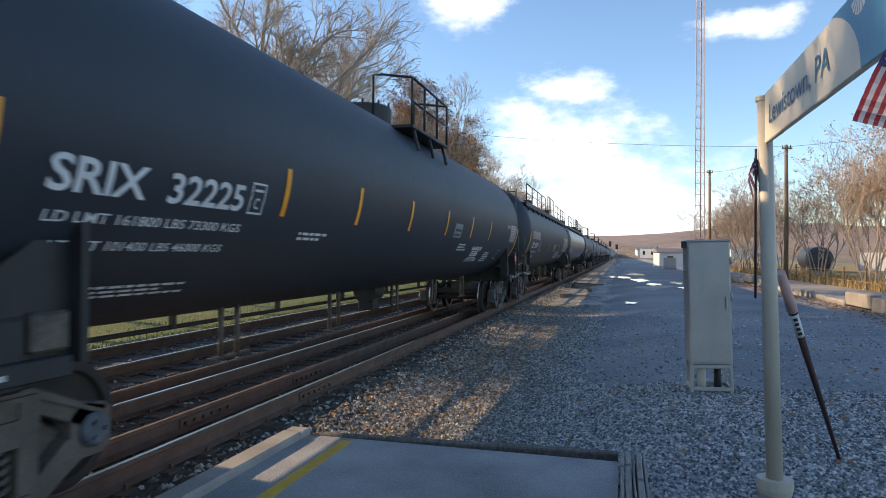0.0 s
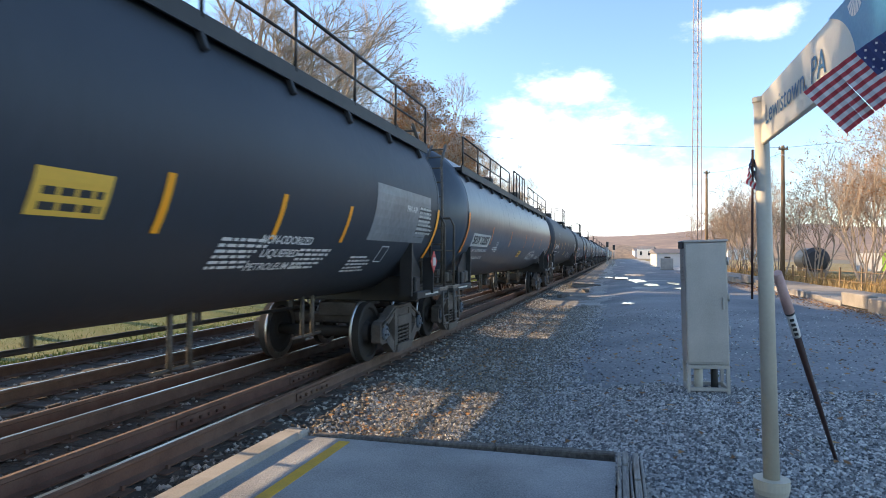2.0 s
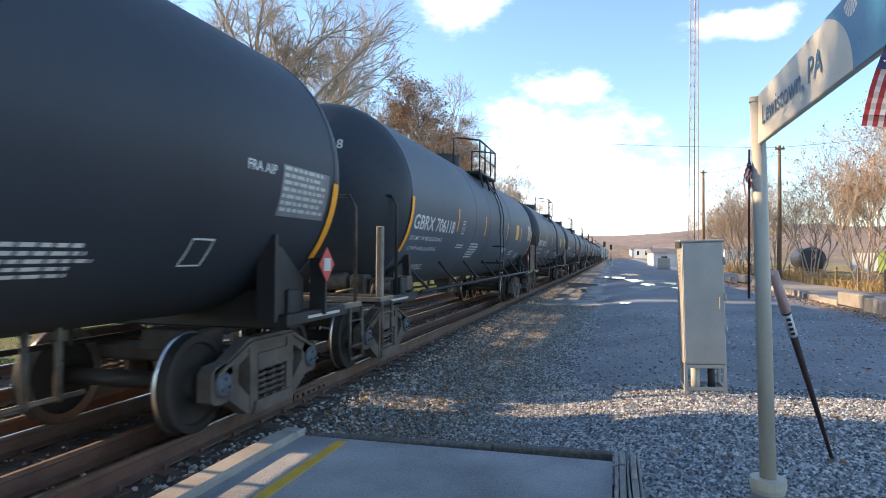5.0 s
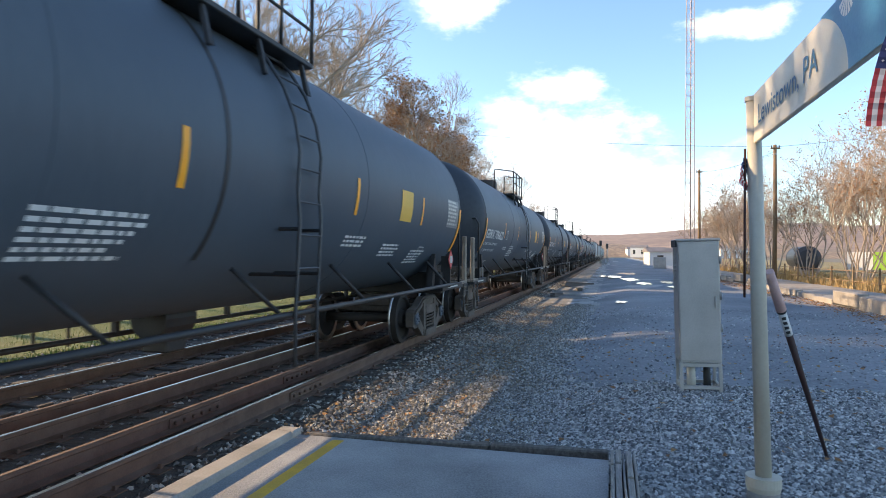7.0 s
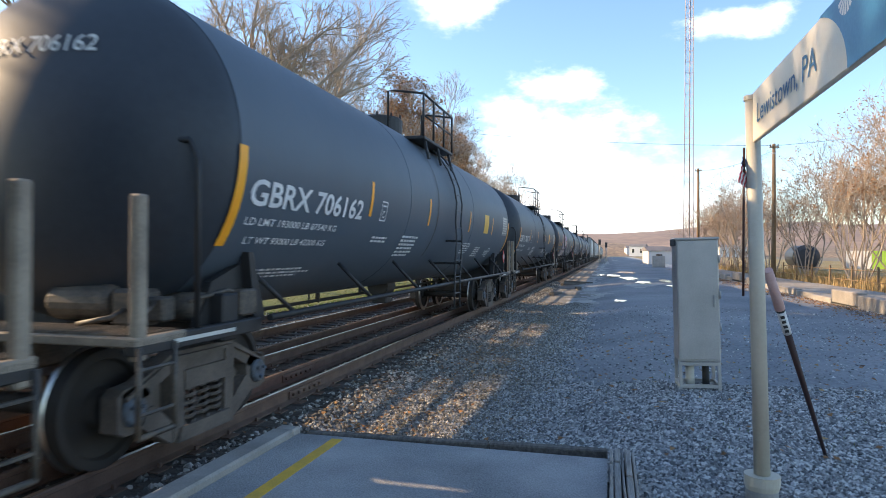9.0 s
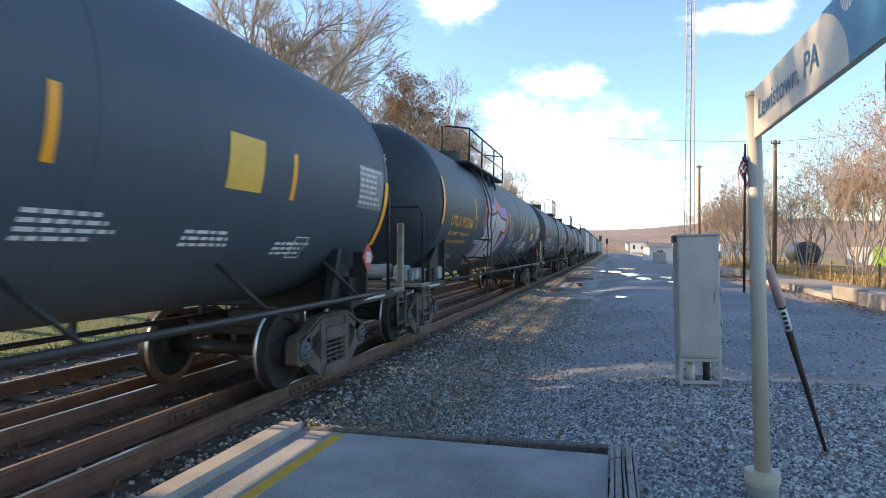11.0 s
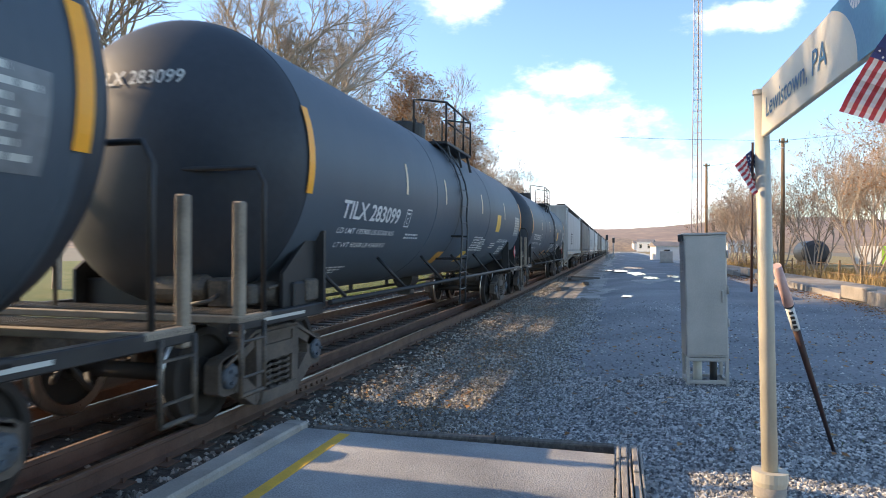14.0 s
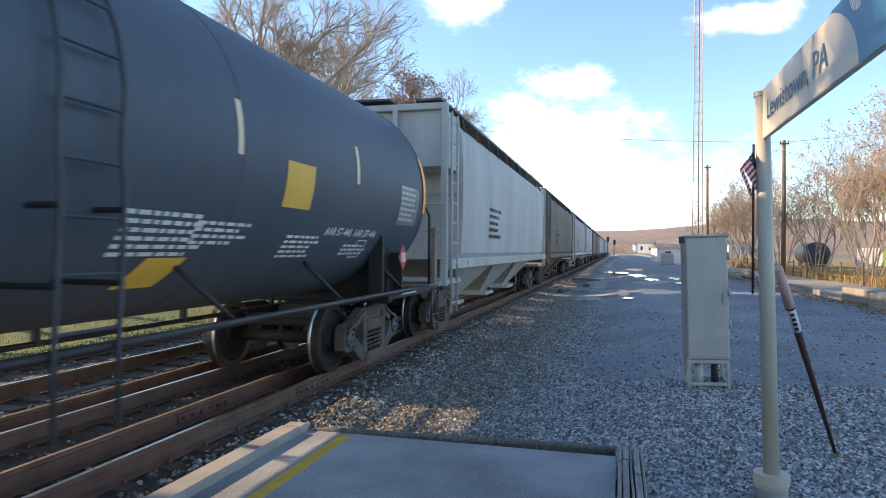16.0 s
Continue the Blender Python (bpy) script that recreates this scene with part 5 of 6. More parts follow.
# puddles on the road
def puddle(x, y, w, l, seed):
    bm = bmesh.new()
    vs = []
    for k in range(28):
        a = k * 2 * math.pi / 28
        r = 1 + .8 * noise.noise((math.cos(a) * 2.6, math.sin(a) * 2.6, seed * 3.7))
        vs.append(bm.verts.new((w * r * math.cos(a), l * r * math.sin(a), 0)))
    bm.faces.new(vs)
    zz = max(ground_z(x + dx, y + dy) for dx in (-w, 0, w) for dy in (-l, 0, l)) + .012
    p = new("puddle", mesh_of("puddle", bm, "puddle"))
    p.matrix_basis = pose(x, y, zz)
    tagged(p, "shallow rain puddle on the worn road", "puddle", "puddles on the road", "structure")


for k, (x, y, w, l) in enumerate(((1.3, 46, .9, 3.2), (2.0, 40, .7, 2.0), (.3, 52, .8, 3.0), (3.4, 43, .5, 2.2), (1.6, 60, 1.3, 3.5), (.4, 24.5, .35, .6), (3.3, 36, .4, 1.2), (-.6, 57, .5, 2))):
    puddle(x, y, w * .6, l * .8, k)


# ---- cabinet ----
def build_cabinet():
    m = pose(.875, 8.69, ground_z(1.1, 8.9), 0, -1.7, 1.5)
    cb = thing("relay_cabinet", "tall dull aluminium equipment cabinet on a steel stand", "cabinet", m)
    w, d, z0, z1 = .50, .46, .36, 1.92
    part("housing", box(bmesh.new(), 0, w, 0, d, z0, z1 - .03, .008), "silver_box", cb, "dull aluminium housing")
    part("lid", box(bmesh.new(), -.015, w + .015, -.02, d + .015, z1 - .03, z1, .008), "silver_box", cb)
    part("door", box(bmesh.new(), .015, w - .015, -.016, .0, z0 + .03, z1 - .06, .004), "silver_box", cb, "flat aluminium front door")
    part("label_plate", box(bmesh.new(), .21, .30, -.019, -.015, z1 - .13, z1 - .045), "silver_box", cb)
    part("rim", box(bmesh.new(), -.018, .0, .0, d, z1 - .10, z1 - .01, .004), "box_dark", cb, "dark strip along the left side below the lid")
    for k in range(7):
        part("louvre", box(bmesh.new(), -.012, .002, .12, d - .12, z1 - .20 - .05 * k, z1 - .185 - .05 * k, .002, None), "silver_box", cb)
    for z in (.75, 1.15, 1.6):
        part("hinge", tube(bmesh.new(), [(w + .008, -.008, z), (w + .008, -.008, z + .1)], .012, 8), "silver_box", cb)
    for x in (.0, w - .04):
        for y in (.0, d - .04):
            part("leg", box(bmesh.new(), x, x + .04, y, y + .04, -.05, z0, .004), "silver_box", cb, "angle-iron leg")
    for y in (.0, d - .04):
        for z in (.03, z0 - .05):
            part("cross_rail", box(bmesh.new(), .04, w - .04, y, y + .035, z, z + .045, .004), "silver_box", cb)
    for x in (.0, w - .035):
        part("side_rail", box(bmesh.new(), x, x + .035, .04, d - .04, .03, .075, .004), "silver_box", cb)
    part("conduit", tube(bmesh.new(), [(.15, .16, -.05), (.15, .16, z0 + .01)], .055, 14), "pvc", cb, "pale plastic cable conduit")
    part("conduit", tube(bmesh.new(), [(.36, .28, -.05), (.36, .28, z0 + .01)], .045, 14), "box_dark", cb, "black cable conduit")
    part("handle", bar(bmesh.new(), (w - .06, -.03, 1.05), (w - .06, -.03, 1.2), .02, .02), "silver_box", cb)
    return cb


build_cabinet()


# ---- station sign ----
PX, PY = 1.03, 4.88
FLAGS = []


def build_sign():
    sg = thing("station_sign", "cream and blue station name sign on cream posts", "station sign")
    gz = ground_z(PX, PY)

    def post(x, y, lean):
        p = part("post", tube(bmesh.new(), [(x, y, .14), (x + lean * .5, y, 1.5), (x + lean, y, 2.76)], .053, 20, .047), "post_paint", sg, "round cream-painted steel post")
        bm = lathe(bmesh.new(), [(-.02, 0), (-.02, .054), (.012, .054), (.012, 0)], 20, pose(x + lean, y, 2.755) @ Matrix.Rotation(radians(90), 4, "X"))
        part("post_cap", bm, "post_paint", p)
        for z in (.92, 1.55, 1.80):
            part("band", lathe(bmesh.new(), [(-.004, 0), (-.004, .0485), (.004, .0485), (.004, 0)], 20, pose(x + lean * z / 2.8, y, z) @ Matrix.Rotation(radians(90), 4, "X")), "post_paint", p, "thin clamp band")
        bm = lathe(bmesh.new(), [(0, 0), (0, .105), (-.035, .115), (-.10, .115), (-.10, 0)], 28, pose(x, y, .06) @ Matrix.Rotation(radians(-90), 4, "X"))
        part("base_collar", bm, "post_paint", p, "round cream base collar")
        part("footing", tube(bmesh.new(), [(x, y, gz - .05), (x, y, .075)], .105, 24), "concrete", p, "round concrete footing")
    post(PX, PY, -.075)
    post(PX + .02, 2.22, -.02)
    # the panel runs from post to post, its face to the track
    x = PX - .025
    y0, y1, z0, z1 = 2.20, 4.83, 2.438, 2.778
    panel = part("panel", box(bmesh.new(), x - .055, x - .02, y0, y1, z0, z1, .006), "sign_cream", sg, "cream sign panel")
    m = Matrix(((0, 0, -1, x - .058), (-1, 0, 0, y1), (0, 1, 0, z0), (0, 0, 0, 1)))   # flat artwork on the panel's face
    W, H = y1 - y0, z1 - z0

    def art(name, bm, material, label="", lift=.001):
        for v in bm.verts:
            v.co.z += lift
        o = part(name, bm, material, panel, label)
        for v in o.data.vertices:
            v.co = m @ v.co
    arc = [(1.22 + .614 * math.sqrt(max(0, 1 - (k / 14 * .925) ** 2)), H * k / 14) for k in range(15)]
    art("blue_field", flat_poly(arc + [(W - .004, H), (W - .004, 0)]), "sign_blue", "deep blue end of the sign")
    txt = letters("Lewistown, PA", .185, 1.0, .004)
    tw = max(v.co.x for v in txt.verts)
    for v in txt.verts:
        v.co = Vector((.14 + v.co.x * 1.29 / tw, v.co.y + .105, 0))
    art("name_lettering", txt, "sign_text", "dark blue station name", .002)
    for k in range(6):
        a = radians(205 + 20 * k)
        bm = flat_poly([(0, 0), (math.cos(a - .13) * .10, math.sin(a - .13) * .10), (math.cos(a + .13) * .10, math.sin(a + .13) * .10)])
        for v in bm.verts:
            v.co += Vector((1.82, .33, 0))
        art("white_ray", bm, "sign_white", "white ray shape", .002)
    for z in (z0 + .06, z1 - .06):
        for yy in (4.74, 2.22):
            part("bracket", box(bmesh.new(), x - .02, PX + .01, yy - .03, yy + .02, z - .015, z + .015), "post_paint", sg)
    return sg


build_sign()


def flag_strip(k, n, length, height, stars):
    """One upright strip of a striped flag; strips of the hoist half carry the blue field above."""
    w = length / n
    bm = bmesh.new()
    cols = []
    sub = 2
    for r in range(13):
        z0, z1 = -height * (r + 1) / 13, -height * r / 13
        for c in range(sub):
            u0, u1 = w * c / sub, w * (c + 1) / sub
            b0, b1 = .006 * math.sin(3.1 * c / sub), .006 * math.sin(3.1 * (c + 1) / sub)
            vs = [bm.verts.new(p) for p in ((b0, u0, z0), (b1, u1, z0), (b1, u1, z1), (b0, u0, z1))]
            bm.faces.new(vs)
            cols.append(2 if r < 7 and (k + .5) / n < .4 else r % 2)
    bmesh.ops.remove_doubles(bm, verts=bm.verts, dist=.0003)
    top = bmesh.ops.extrude_face_region(bm, geom=bm.faces[:])
    for v in top["geom"]:
        if isinstance(v, bmesh.types.BMVert):
            v.co.x += .0015
    if stars and (k + .5) / n < .4:
        for r in range(5):
            for side in (-.0012, .0027):
                zc = -height * (r + .8) * 1.3 / 13
                s = height * .016
                bm.faces.new([bm.verts.new((side, w * (.3 + .4 * (r % 2)) + dx * s, zc + dz * s)) for dx, dz in ((0, 1.4), (1.2, 0), (0, -1.4), (-1.2, 0))])
                cols.append(1)
    me = bpy.data.meshes.new("flag_strip")
    bm.faces.ensure_lookup_table()
    bm.to_mesh(me)
    bm.free()
    for n2 in ("flag_red", "flag_white", "flag_blue"):
        me.materials.append(M[n2])
    zs = []
    for p in me.polygons:
        r = min(12, int(-p.center.z / (height / 13)))
        zs.append((2 if r < 7 and (k + .5) / n < .4 else r % 2))
    for i, p in enumerate(me.polygons):
        p.material_index = zs[i] if len(p.vertices) == 4 and abs(p.area - (height * .016) ** 2 * 3.36) > (height * .016) ** 2 * .3 else 1
    return me


def build_flag(label, hoist, pole, length, height, n, keys):
    """A small flag on a stick; its strips swing stiffly in the wind. keys: seconds, droop, heading, ripple."""
    fl = thing("flag", label, "flag", pose(*hoist))
    part("stick", tube(bmesh.new(), pole, .008, 8), "stake_dark", fl, "thin dark flag stick")
    strips = []
    for k in range(n):
        strips.append(part("cloth_strip", flag_strip(k, n, length, height, True), "", fl, "striped cloth with a starred blue corner" if k == 0 else "striped cloth"))
    w = length / n
    for k, st in enumerate(strips):
        st.rotation_mode = "QUATERNION"
    rows = [[] for _ in strips]
    t = 0.0
    while t <= 16.001:
        i = max(j for j in range(len(keys)) if keys[j][0] <= t)
        a, b = keys[i], keys[min(i + 1, len(keys) - 1)]
        f = ease(a[0], b[0], t) if b[0] > a[0] else 0
        droop, head, rip = (a[q] + (b[q] - a[q]) * f for q in (1, 2, 3))
        p = Vector((0, 0, 0))
        for k in range(n):
            hd = head + rip * math.sin(5.2 * t - 1.3 * k) * (.5 + .5 * k / n)
            dr = droop * (.82 + .18 * k / max(1, n - 1))
            m = Matrix.Translation(p) @ pose(0, 0, 0, 0, 0, hd) @ pose(0, 0, 0, -dr, 0, 0)
            rows[k].append((t, m))
            p = m @ Vector((0, w, 0))
        t += .1
    for st, r in zip(strips, rows):
        FLAGS.append((st, r))
    return fl


build_flag("small striped flag flying from the front of the sign", (.90, 2.45, 2.45), [(0, 0, -.30), (0, 0, .03)], .35, .20, 9,
           [(0, 72, 75, 12), (.5, 70, 78, 14), (1, 22, 80, 12), (1.5, 50, 82, 12), (2.0, 40, 80, 14), (2.5, 16, 76, 10), (3.0, 10, 82, 9), (3.5, 50, 80, 12), (4.2, 72, 74, 10), (6.3, 100, 60, 6),
            (7, 86, 70, 8), (7.5, 88, 68, 8), (8.0, 100, 50, 6), (9.2, 104, 30, 5), (10.6, 100, 40, 6), (11.4, 94, 62, 7), (12.0, 104, 40, 5), (13.0, 102, 45, 6), (13.5, 90, 62, 8), (14.0, 66, 72, 10), (14.4, 6, 80, 7), (14.65, 4, 82, 6), (15.0, 98, 50, 8), (16, 104, 35, 5)])
build_flag("small striped flag furled against the cream sign post", (PX - .125, PY + .0, 2.36), [(0.0, 0, -.98), (0.0, 0, .05)], .22, .25, 5,
           [(0, 66, 145, 22), (4, 68, 150, 20), (9, 70, 150, 15), (11.5, 60, 150, 20), (13, 55, 145, 20), (14.5, 30, 130, 18), (16, 45, 140, 15)])


# ---- leaning stake ----
def build_stake():
    foot, top = Vector((1.77, 6.08, ground_z(1.77, 6.08) + .01)), Vector((1.085, 4.99, 1.56))
    st = thing("marker_stake", "dark red stake with pink sleeve, leaning on the sign post", "marker stake")
    d = top - foot
    m = Matrix.Translation(foot) @ d.to_track_quat("Z", "X").to_matrix().to_4x4()
    L = d.length

    def section(name, a, b, r0, r1, material, label):
        bm = tube(bmesh.new(), [(0, 0, a), (0, 0, (a + b) / 2), (0, 0, b)], r0, 12, r1)
        return part(name, bm, material, st, label, m=m)
    section("shaft", 0, L * .70, .014, .026, "stake_dark", "dark red shaft")
    wrap = section("number_wrap", L * .70, L * .81, .029, .030, "stake_white", "white wrap with black digits")
    section("sleeve", L * .82, L, .036, .031, "stake_pink", "faded pink sleeve")
    section("collar", L * .81, L * .82, .033, .033, "box_dark", "")
    # vertical digits on the side that faces the platform
    bm = bmesh.new()
    for k in range(4):
        box(bm, -.014, .014, -.0325, -.0305, L * (.715 + .023 * k), L * (.728 + .023 * k))
    a = math.atan2(*(m.inverted() @ Vector(EYE)).xy)
    part("digits", bm, "box_dark", st, "small black digits", m=m @ pose(0, 0, 0, 0, 0, math.degrees(math.pi - a)))


build_stake()


# ---- poles, mast and wire ----
def utility_pole(x, y, top, arm):
    p = thing("utility_pole", "bare brown wooden utility pole", "utility pole", group="utility poles")
    z = ground_z(x, y)
    part("pole", tube(bmesh.new(), [(x, y, z - .1), (x + .03, y, top * .5), (x, y, top)], .16, 12, .11), "pole_wood", p)
    part("crossarm", bar(bmesh.new(), (x - arm, y - .12, top - .25), (x + arm, y - .12, top - .25), .09, .11), "pole_wood", p)
    for s in (-.8, .8):
        part("insulator", tube(bmesh.new(), [(x + arm * s, y - .12, top - .2), (x + arm * s, y - .12, top - .05)], .035, 8), "box_dark", p)
    part("strap", tube(bmesh.new(), [(x, y, top - .7), (x, y, top - .62)], .125, 12), "silver_box", p)


utility_pole(10.9, 48.6, 9.25, .3)
utility_pole(8.6, 69.0, 10.2, .3)


def wire(pts, label):
    w = new("overhead_wire", mesh_of("wire", tube(bmesh.new(), pts, .012, 4), "box_dark"))
    tagged(w, label, "overhead wire")


def sagging(a, b, sag, n=16):
    a, b = Vector(a), Vector(b)
    return [a.lerp(b, k / n) - Vector((0, 0, sag * 4 * (k / n) * (1 - k / n))) for k in range(n + 1)]


wire(sagging((11.0, 48.5, 9.1), (-26, 61, 15.2), .7), "thin dark wire strung across the tracks from a pole")
wire(sagging((11.0, 48.5, 9.1), (38, 40, 11.5), .5), "thin dark wire running on from the pole")
wire(sagging((11.3, 48.5, 9.0), (8.7, 69, 10.0), .4), "thin dark wire between two poles")


def build_mast(x, y, height):
    ms = thing("lattice_mast", "tall slender steel lattice radio mast", "radio mast")
    z0 = ground_z(x, y) - .1
    wide = lambda z: .62 - .22 * (z - z0) / height
    cor = lambda z: [(x + wide(z) * math.cos(a), y + wide(z) * math.sin(a), z) for a in (radians(v) for v in (80, 200, 320))]
    for k in range(3):
        part("mast_leg", tube(bmesh.new(), [cor(z0)[k], cor(z0 + height / 2)[k], cor(z0 + height)[k]], .05, 6), "mast_paint", ms)
    n = int(height / 1.25)
    for k in range(n):
        a, b = cor(z0 + height * k / n), cor(z0 + height * (k + 1) / n)
        bm = bmesh.new()
        for q in range(3):
            tube(bm, [a[q], b[(q + 1) % 3]], .022, 4, cap=False)
            tube(bm, [b[q], b[(q + 1) % 3]], .022, 4, cap=False)
        part("bracing", bm, "mast_paint", ms)
    part("cable", tube(bmesh.new(), [(x + .1, y, z0), (x + .05, y, z0 + height)], .04, 5), "box_dark", ms)


build_mast(8.95, 80.0, 52)


# ---- trees ----
def grow(seed, height, spread, stems, levels, lean=0.1, trunk_r=.28, forks=(6, 6, 6, 5, 4)):
    """A bare tree: returns (thick limbs, fine twigs) as vertex and face lists, and twig tips."""
    rng = random.Random(seed)
    thick, fine, tips = ([], []), ([], []), []

    def limb(store, pts, r0, r1, seg):
        V, F = store
        rings = []
        for i, p in enumerate(pts):
            d = (pts[min(i + 1, len(pts) - 1)] - pts[max(i - 1, 0)]).normalized()
            a = d.cross(Vector((.31, .52, .79))).normalized()
            b = a.cross(d)
            r = r0 + (r1 - r0) * i / (len(pts) - 1)
            rings.append(len(V))
            for k in range(seg):
                q = k * 2 * math.pi / seg
                V.append(p + (a * math.cos(q) + b * math.sin(q)) * r)
        for i, j in zip(rings, rings[1:]):
            for k in range(seg):
                F.append((i + k, i + (k + 1) % seg, j + (k + 1) % seg, j + k))

    def branch(p, d, length, r, level):
        n = 5 if level < 2 else 4 if level < levels - 1 else 3
        pts = [p]
        for k in range(n - 1):
            d = (d + Vector((rng.gauss(0, .16), rng.gauss(0, .16), rng.gauss(0, .10) + (.10 if level < 3 else .03)))).normalized()
            pts.append(pts[-1] + d * length / (n - 1))
        limb(thick if level < 2 else fine, pts, r, max(r * .45, .006), 8 if level == 0 else 6 if level == 1 else 4 if level < 3 else 3)
        if level >= levels:
            tips.append(pts[-1])
            tips.append(pts[1])
            return
        kids = forks[level] + rng.randint(-1, 1)
        for k in range(kids):
            f = rng.uniform(.35 if level else .38, 1.0)
            i = min(int(f * (n - 1)), n - 2)
            q = pts[i].lerp(pts[i + 1], f * (n - 1) - i)
            ax = d.cross(Vector((rng.gauss(0, 1), rng.gauss(0, 1), rng.gauss(0, 1)))).normalized()
            nd = (Matrix.Rotation(rng.uniform(.45, .95) * spread, 3, ax) @ d).normalized()
            nd.z += .12 if level < 2 else 0
            branch(q, nd.normalized(), length * rng.uniform(.42, .66) * (1.15 - .45 * f + .1), max(r * (.75 - .35 * f), .007), level + 1)
        if level < 2:
            branch(pts[-1], d, length * .55, r * .45, level + 1)

    for s in range(stems):
        a = rng.uniform(0, 6.28)
        k = 0 if stems == 1 else 1
        d = Vector((lean * rng.gauss(0, 1) + k * .28 * math.cos(a), lean * rng.gauss(0, 1) + k * .28 * math.sin(a), 1)).normalized()
        branch(Vector((k * .35 * math.cos(a), k * .35 * math.sin(a), -.1)), d, height * rng.uniform(.46, .58) * (1 if not k else rng.uniform(.7, 1.1)), trunk_r * rng.uniform(.7, 1.05), 0 if not k else 1)
    return thick, fine, tips


def tree_kind(name, label, cat, seed, height, spread, stems, levels, material, leaves, trunk_r):
    th, fi, tips = grow(seed, height, spread, stems, levels, .08, trunk_r, (6, 6, 6, 5, 4) if stems == 1 else (6, 5, 5, 3, 3))
    ob = thing(name, label, cat)
    for nm, (V, F) in (("trunk", th), ("crown", fi)):
        me = bpy.data.meshes.new(nm)
        me.from_pydata([tuple(v) for v in V], [], F)
        me.materials.append(M[material])
        part(nm, me, "", ob, "forked trunk and limbs" if nm == "trunk" else "bare fine branches and twigs")
    if leaves:
        rng = random.Random(seed)
        V, F = [], []
        for p in rng.sample(tips, min(len(tips), leaves)):
            for _ in range(2):
                c = p + Vector((rng.gauss(0, .15), rng.gauss(0, .15), rng.gauss(0, .15)))
                u = Vector((rng.gauss(0, 1), rng.gauss(0, 1), rng.gauss(0, 1))).normalized() * rng.uniform(.04, .08)
                w = u.cross(Vector((rng.gauss(0, 1), rng.gauss(0, 1), 1))).normalized() * u.length * .6
                n = len(V)
                V += [c + u, c + w, c - u, c - w]
                F += [(n, n + 1, n + 2), (n, n + 2, n + 3)]
        me = bpy.data.meshes.new("leaves")
        me.from_pydata([tuple(v) for v in V], [], F)
        me.materials.append(M["dead_leaf"])
        part("leaves", me, "", ob, "brown leaves still clinging to the twigs")
    return ob


def plant(ob, places, group):
    """Sets the first tree and copies of it."""
    tagged(ob, group=group)
    for k, (x, y, s, r) in enumerate(places):
        m = pose(x, y, ground_z(x, y), 0, 0, r)
        if k == 0:
            ob.matrix_basis = m
            ob.scale = (s, s, s)
        else:
            c = copy_thing(ob, m)
            c.scale = (s, s, s)


big_a = tree_kind("tree", "tall bare tree with a wide fine-twigged crown", "tree", 21, 21, .95, 1, 5, "bark", 0, .30)
big_b = tree_kind("tree", "tall bare grey-brown tree behind the tracks", "tree", 22, 19, .90, 1, 5, "bark", 0, .26)
red = tree_kind("tree", "tree with reddish-brown leaves still clinging", "tree", 23, 14, .95, 1, 5, "bush_bark", 5200, .20)
# last places in each list stand unseen, added for their dappled tree shade
plant(big_a, [(-19, 33, 1.12, 20), (-20, 74, .85, 140), (-24, 17, 1.1, 250), (-19, 104, .82, 75), (-26, 50, 1.1, 100), (-25, 84, .95, 300), (-22, 8.5, 1.1, 160), (-25, -2, 1.1, 35)], "bare trees behind the tracks")
plant(big_b, [(-18.5, 44, 1.08, 60), (-21, 25, 1.1, 200), (-20, 60, .95, 300), (-20, 90, .85, 10), (-26, 38, 1.1, 20), (-25, 66, 1.0, 220), (-18, 122, .75, 170), (-18, 145, .75, 100), (-19, 175, .8, 30), (-16, 78, .7, 240), (-16, 96, .7, 330), (-16, 113, .7, 80), (-20, 13.5, 1.0, 110), (-21, 3.5, 1.0, 275)], "bare trees behind the tracks")
plant(red, [(-15.5, 50, 1.45, 0), (-16.5, 66, 1.25, 120), (-17, 84, 1.2, 210), (-15.5, 57, 1.3, 280), (-16, 104, 1.1, 45), (-22, 11, 1.05, 95), (-22.5, 22, 1.05, 250), (-21, 0, 1.0, 310)], "trees with brown leaves behind the tracks")

shrub_a = tree_kind("shrub_tree", "many-stemmed bare shrub with a few brown leaves", "shrub", 31, 10.8, .66, 7, 5, "bush_bark", 1000, .06)
shrub_b = tree_kind("shrub_tree", "dense many-stemmed leafless shrub by the walkway", "shrub", 32, 10.2, .64, 8, 5, "bush_bark", 500, .055)
plant(shrub_a, [(13.4, 40.5, 1.0, 0), (12.9, 48, .95, 80), (12.6, 57, .95, 190), (16.0, 36, 1.0, 260), (12.2, 66, .95, 330)], "leafless shrubs behind the walkway")
plant(shrub_b, [(14.2, 44, 1.0, 30), (12.2, 61.5, .95, 150), (11.8, 70, .95, 250), (15.6, 40, 1.0, 70), (11.7, 76, 1.0, 10), (11.9, 84, 1.0, 95), (17.5, 34, 1.0, 130)], "leafless shrubs behind the walkway")


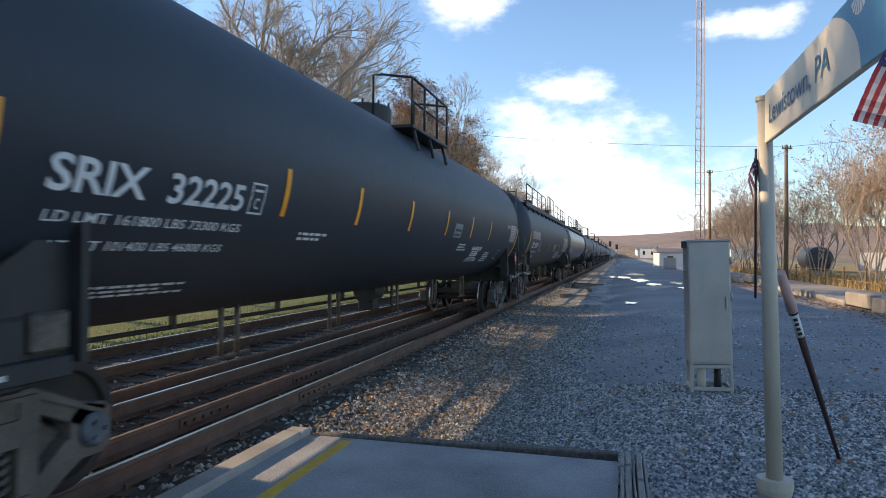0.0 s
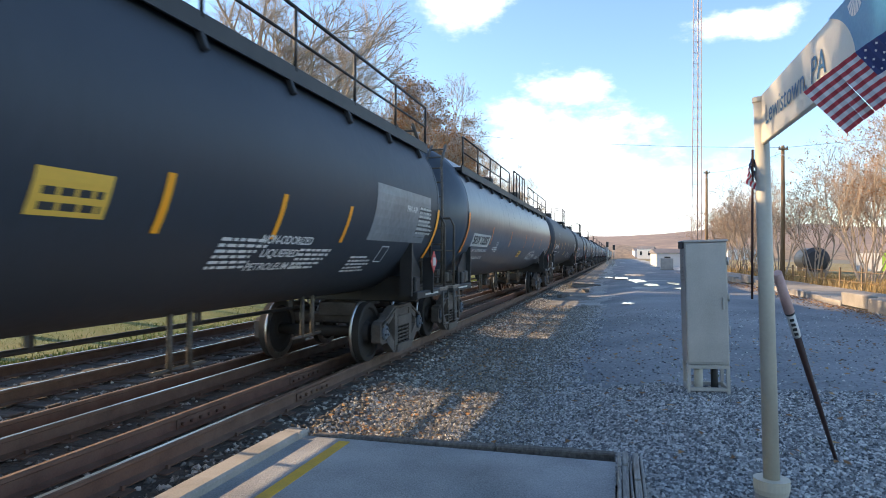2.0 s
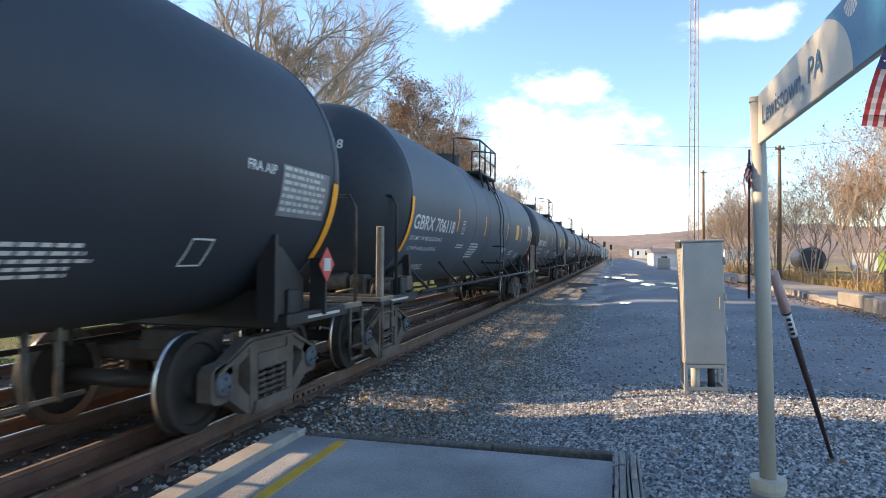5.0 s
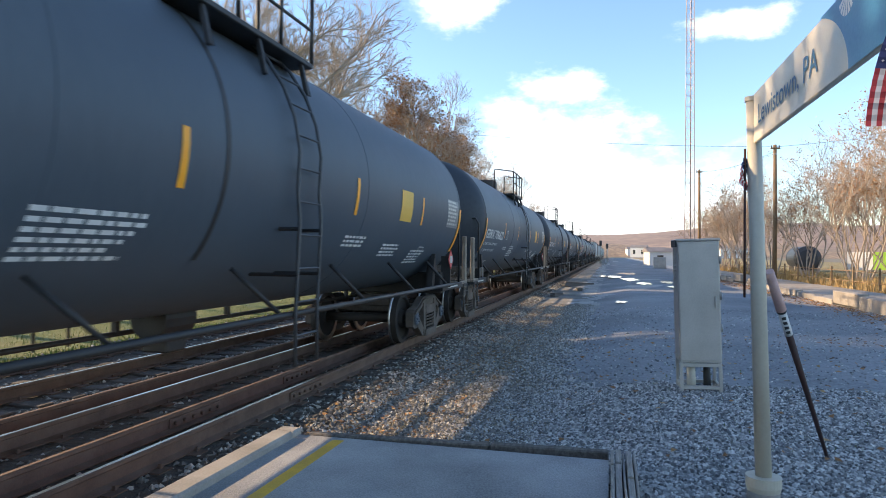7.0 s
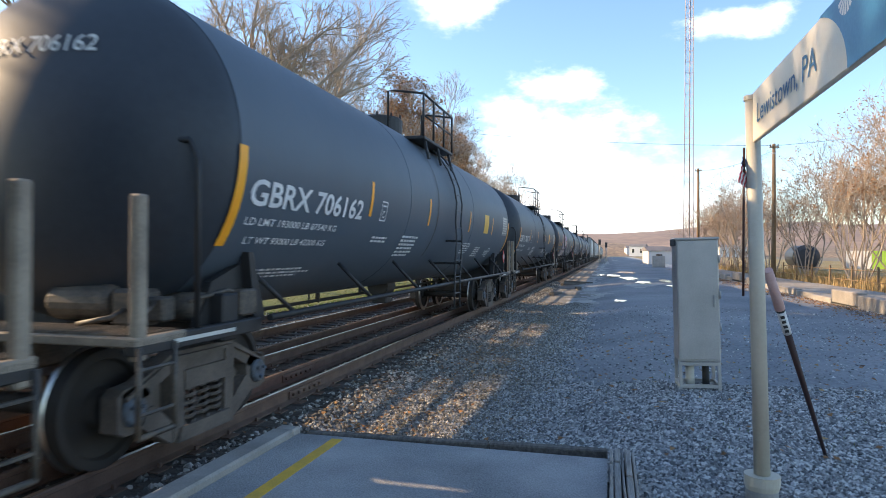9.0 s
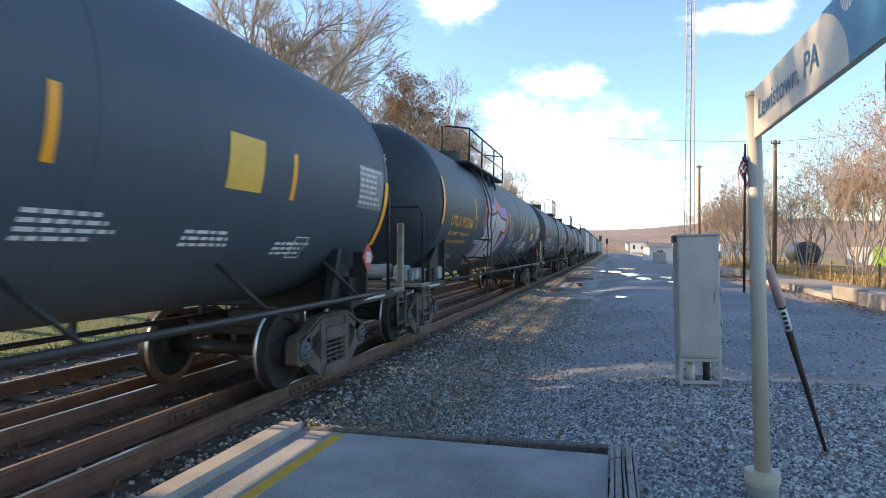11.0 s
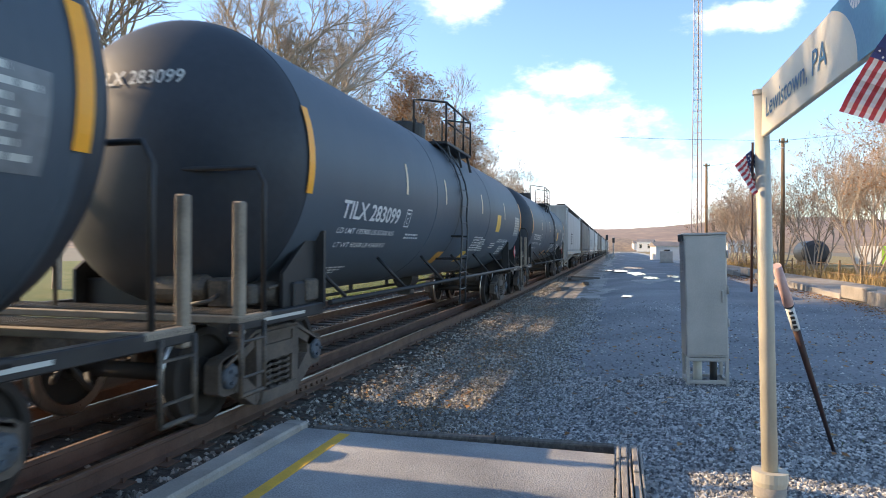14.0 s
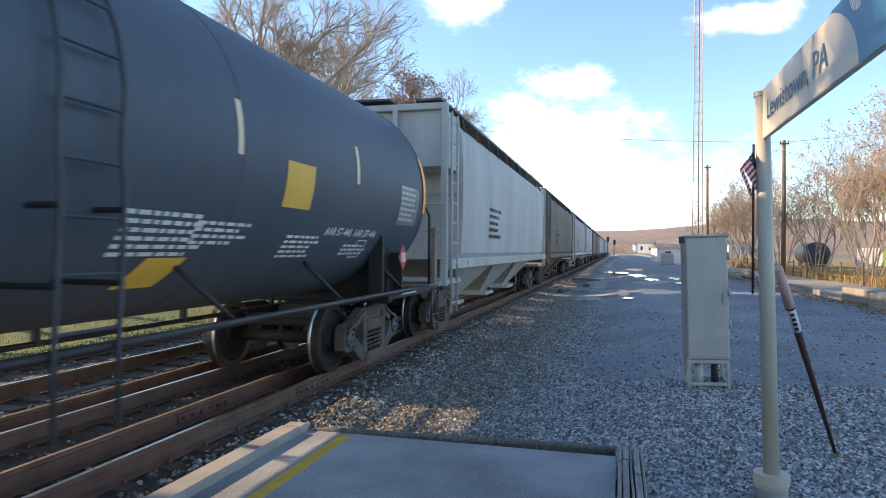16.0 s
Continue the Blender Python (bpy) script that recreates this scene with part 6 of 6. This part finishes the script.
# ---- distance ----
def hill(name, label, dist, az0, az1, height, material, seed, depth):
    bm = bmesh.new()
    rows = []
    n = 160
    for k in range(n + 1):
        a = radians(az0 + (az1 - az0) * k / n)
        f = k / n
        h = height(f) * (1 + .10 * noise.noise((f * 14, seed, 0)) + .05 * noise.noise((f * 60, seed, 1)))
        c = Vector((math.sin(a), math.cos(a), 0))
        rows.append([bm.verts.new(c * (dist - depth) + Vector((0, 0, -2))), bm.verts.new(c * (dist - depth * .5) + Vector((0, 0, h * .55))), bm.verts.new(c * dist + Vector((0, 0, h))), bm.verts.new(c * (dist + depth) + Vector((0, 0, -2)))])
    for a, b in zip(rows, rows[1:]):
        for i in range(3):
            bm.faces.new((a[i], b[i], b[i + 1], a[i + 1])).smooth = True
    tagged(new(name, mesh_of(name, bm, material)), label, "hill", kind="structure")


hill("backdrop_ridge", "long wooded ridge, brown and hazy", 2600, -60, 75, lambda f: 62 + 48 * ease(.37, .53, f) + 8 * math.sin(f * 50), "hill", 1.3, 700)
hill("backdrop_wood", "low brown autumn woodland", 520, -70, 75, lambda f: 4.5 + 4 * ease(.43, .49, f) + 2 * math.sin(f * 70) + 2.5 * noise.noise((f * 300, 2, 3)), "hill_near", 5.1, 60)


def shed(name, label, x, y, w, d, h, wall, turn=0, windows=3):
    b = thing(name, label, "building", pose(x, y, ground_z(x, y) - .1, 0, 0, turn))
    part("wall", box(bmesh.new(), -w / 2, w / 2, -d / 2, d / 2, 0, h), wall, b)
    r = bmesh.new()
    a = [(-d / 2 - .3, h), (d / 2 + .3, h), (0, h + d * .22)]
    prism(r, a, -w / 2 - .3, w / 2 + .3)
    part("roof", r, "roof", b)
    for k in range(windows):
        xx = -w / 2 + w * (k + .5) / windows
        wn = part("window", box(bmesh.new(), xx - w * .07, xx + w * .07, -d / 2 - .02, -d / 2 + .05, h * .35, h * .75), "glass_dark", b)
        part("sill", box(bmesh.new(), xx - w * .08, xx + w * .08, -d / 2 - .08, -d / 2 - .02, h * .31, h * .35), "white_wall", wn)


shed("warehouse", "long white metal warehouse behind the shrubs", 52, 84, 46, 14, 7.5, "white_wall", 62, 5)
shed("trailer_building", "small white trailer beside the yard", 9.2, 112, 7, 3, 2.3, "white_wall", 15, 2)
rngd = random.Random(17)
for k in range(12):
    x = -60 + rngd.uniform(0, 150)
    shed("house", "small distant pale house on the valley floor", x, 430 + rngd.uniform(0, 60), rngd.uniform(9, 14), 8, rngd.uniform(5, 7), "white_wall", rngd.uniform(-20, 20), 2)


def yard_box(x, y):
    b = thing("utility_box", "grey steel utility box beside the road", "utility box", pose(x, y, ground_z(x, y)))
    part("body", box(bmesh.new(), -.75, .75, -.4, .4, .1, 1.45, .03), "silver_box", b)
    part("plinth", box(bmesh.new(), -.85, .85, -.5, .5, -.1, .1, .02), "concrete", b)
    part("door", box(bmesh.new(), -.7, -.02, -.42, -.4, .2, 1.4, .01), "silver_box", b)
    part("door", box(bmesh.new(), .02, .7, -.42, -.4, .2, 1.4, .01), "silver_box", b)


yard_box(6.1, 86)
o = thing("track_machine", "orange steel yard machine parked far off", "yard machine", pose(7.0, 118, ground_z(7, 118)))
part("body", box(bmesh.new(), -1.2, 1.2, -.8, .8, .5, 2.2, .1), "orange_steel", o)
for xx in (-.8, .8):
    part("wheel", tube(bmesh.new(), [(xx, -.9, .45), (xx, .9, .45)], .45, 16), "box_dark", o)


def signal_mast(x, y, h):
    s = thing("signal_mast", "slim grey railway signal mast far down the line", "signal mast", pose(x, y, ground_z(x, y)), group="signal masts")
    part("mast", tube(bmesh.new(), [(0, 0, -.1), (0, 0, h)], .09, 8), "silver_box", s)
    part("signal_head", box(bmesh.new(), -.28, .28, -.2, .1, h - 1.3, h - .1, .05), "box_dark", s)
    part("ladder", ladder(bmesh.new(), [(-.18, .3, 0), (-.18, .3, h - .5)], [(.18, .3, 0), (.18, .3, h - .5)], .4, .02), "silver_box", s)
    part("base_box", box(bmesh.new(), -.35, .35, -.3, .3, -.1, .6, .02), "silver_box", s)


signal_mast(-2.0, 150, 5.2)
signal_mast(-.6, 158, 4.6)

# parked tank and hoarding behind the shrubs
o = thing("storage_tank", "black cylindrical tank parked behind the shrubs", "storage tank", pose(20.8, 80, ground_z(20, 78), 0, 0, -8))
part("shell", lathe(bmesh.new(), [(-4.4, 0), (-4.3, .9), (-4.0, 1.3), (4.0, 1.3), (4.3, .9), (4.4, 0)], 32, pose(0, 0, 1.45)), "tank_black", o)
for yy in (-2.8, 2.8):
    part("cradle", box(bmesh.new(), -1.1, 1.1, yy - .25, yy + .25, -.1, .6), "concrete", o)
hb = thing("hoarding", "lime green and white hoarding behind the shrubs", "hoarding", pose(33, 80, ground_z(33, 80), 0, 0, -25))
for k in range(6):
    part("board", box(bmesh.new(), -7.5 + 2.5 * k, -5.02 + 2.5 * k, 0, .05, .2, 2.2), "lime" if k % 2 else "white_wall", hb)
    part("post", box(bmesh.new(), -7.55 + 2.5 * k, -7.45 + 2.5 * k, .05, .15, -.1, 2.2), "old_timber", hb)


def wire_fence():
    fc = thing("fence", "rusty post and rail fence behind the walkway", "fence")
    for k in range(14):
        y = 26 + 3.2 * k
        part("post", box(bmesh.new(), 11.45, 11.53, y - .04, y + .04, ground_z(11.5, y) - .1, 1.15, .008), "pole_wood", fc)
    for z in (.45, .95):
        part("rail", tube(bmesh.new(), [(11.49, 26, z), (11.49, 26 + 3.2 * 13, z)], .02, 6), "pole_wood", fc)


wire_fence()
motions()
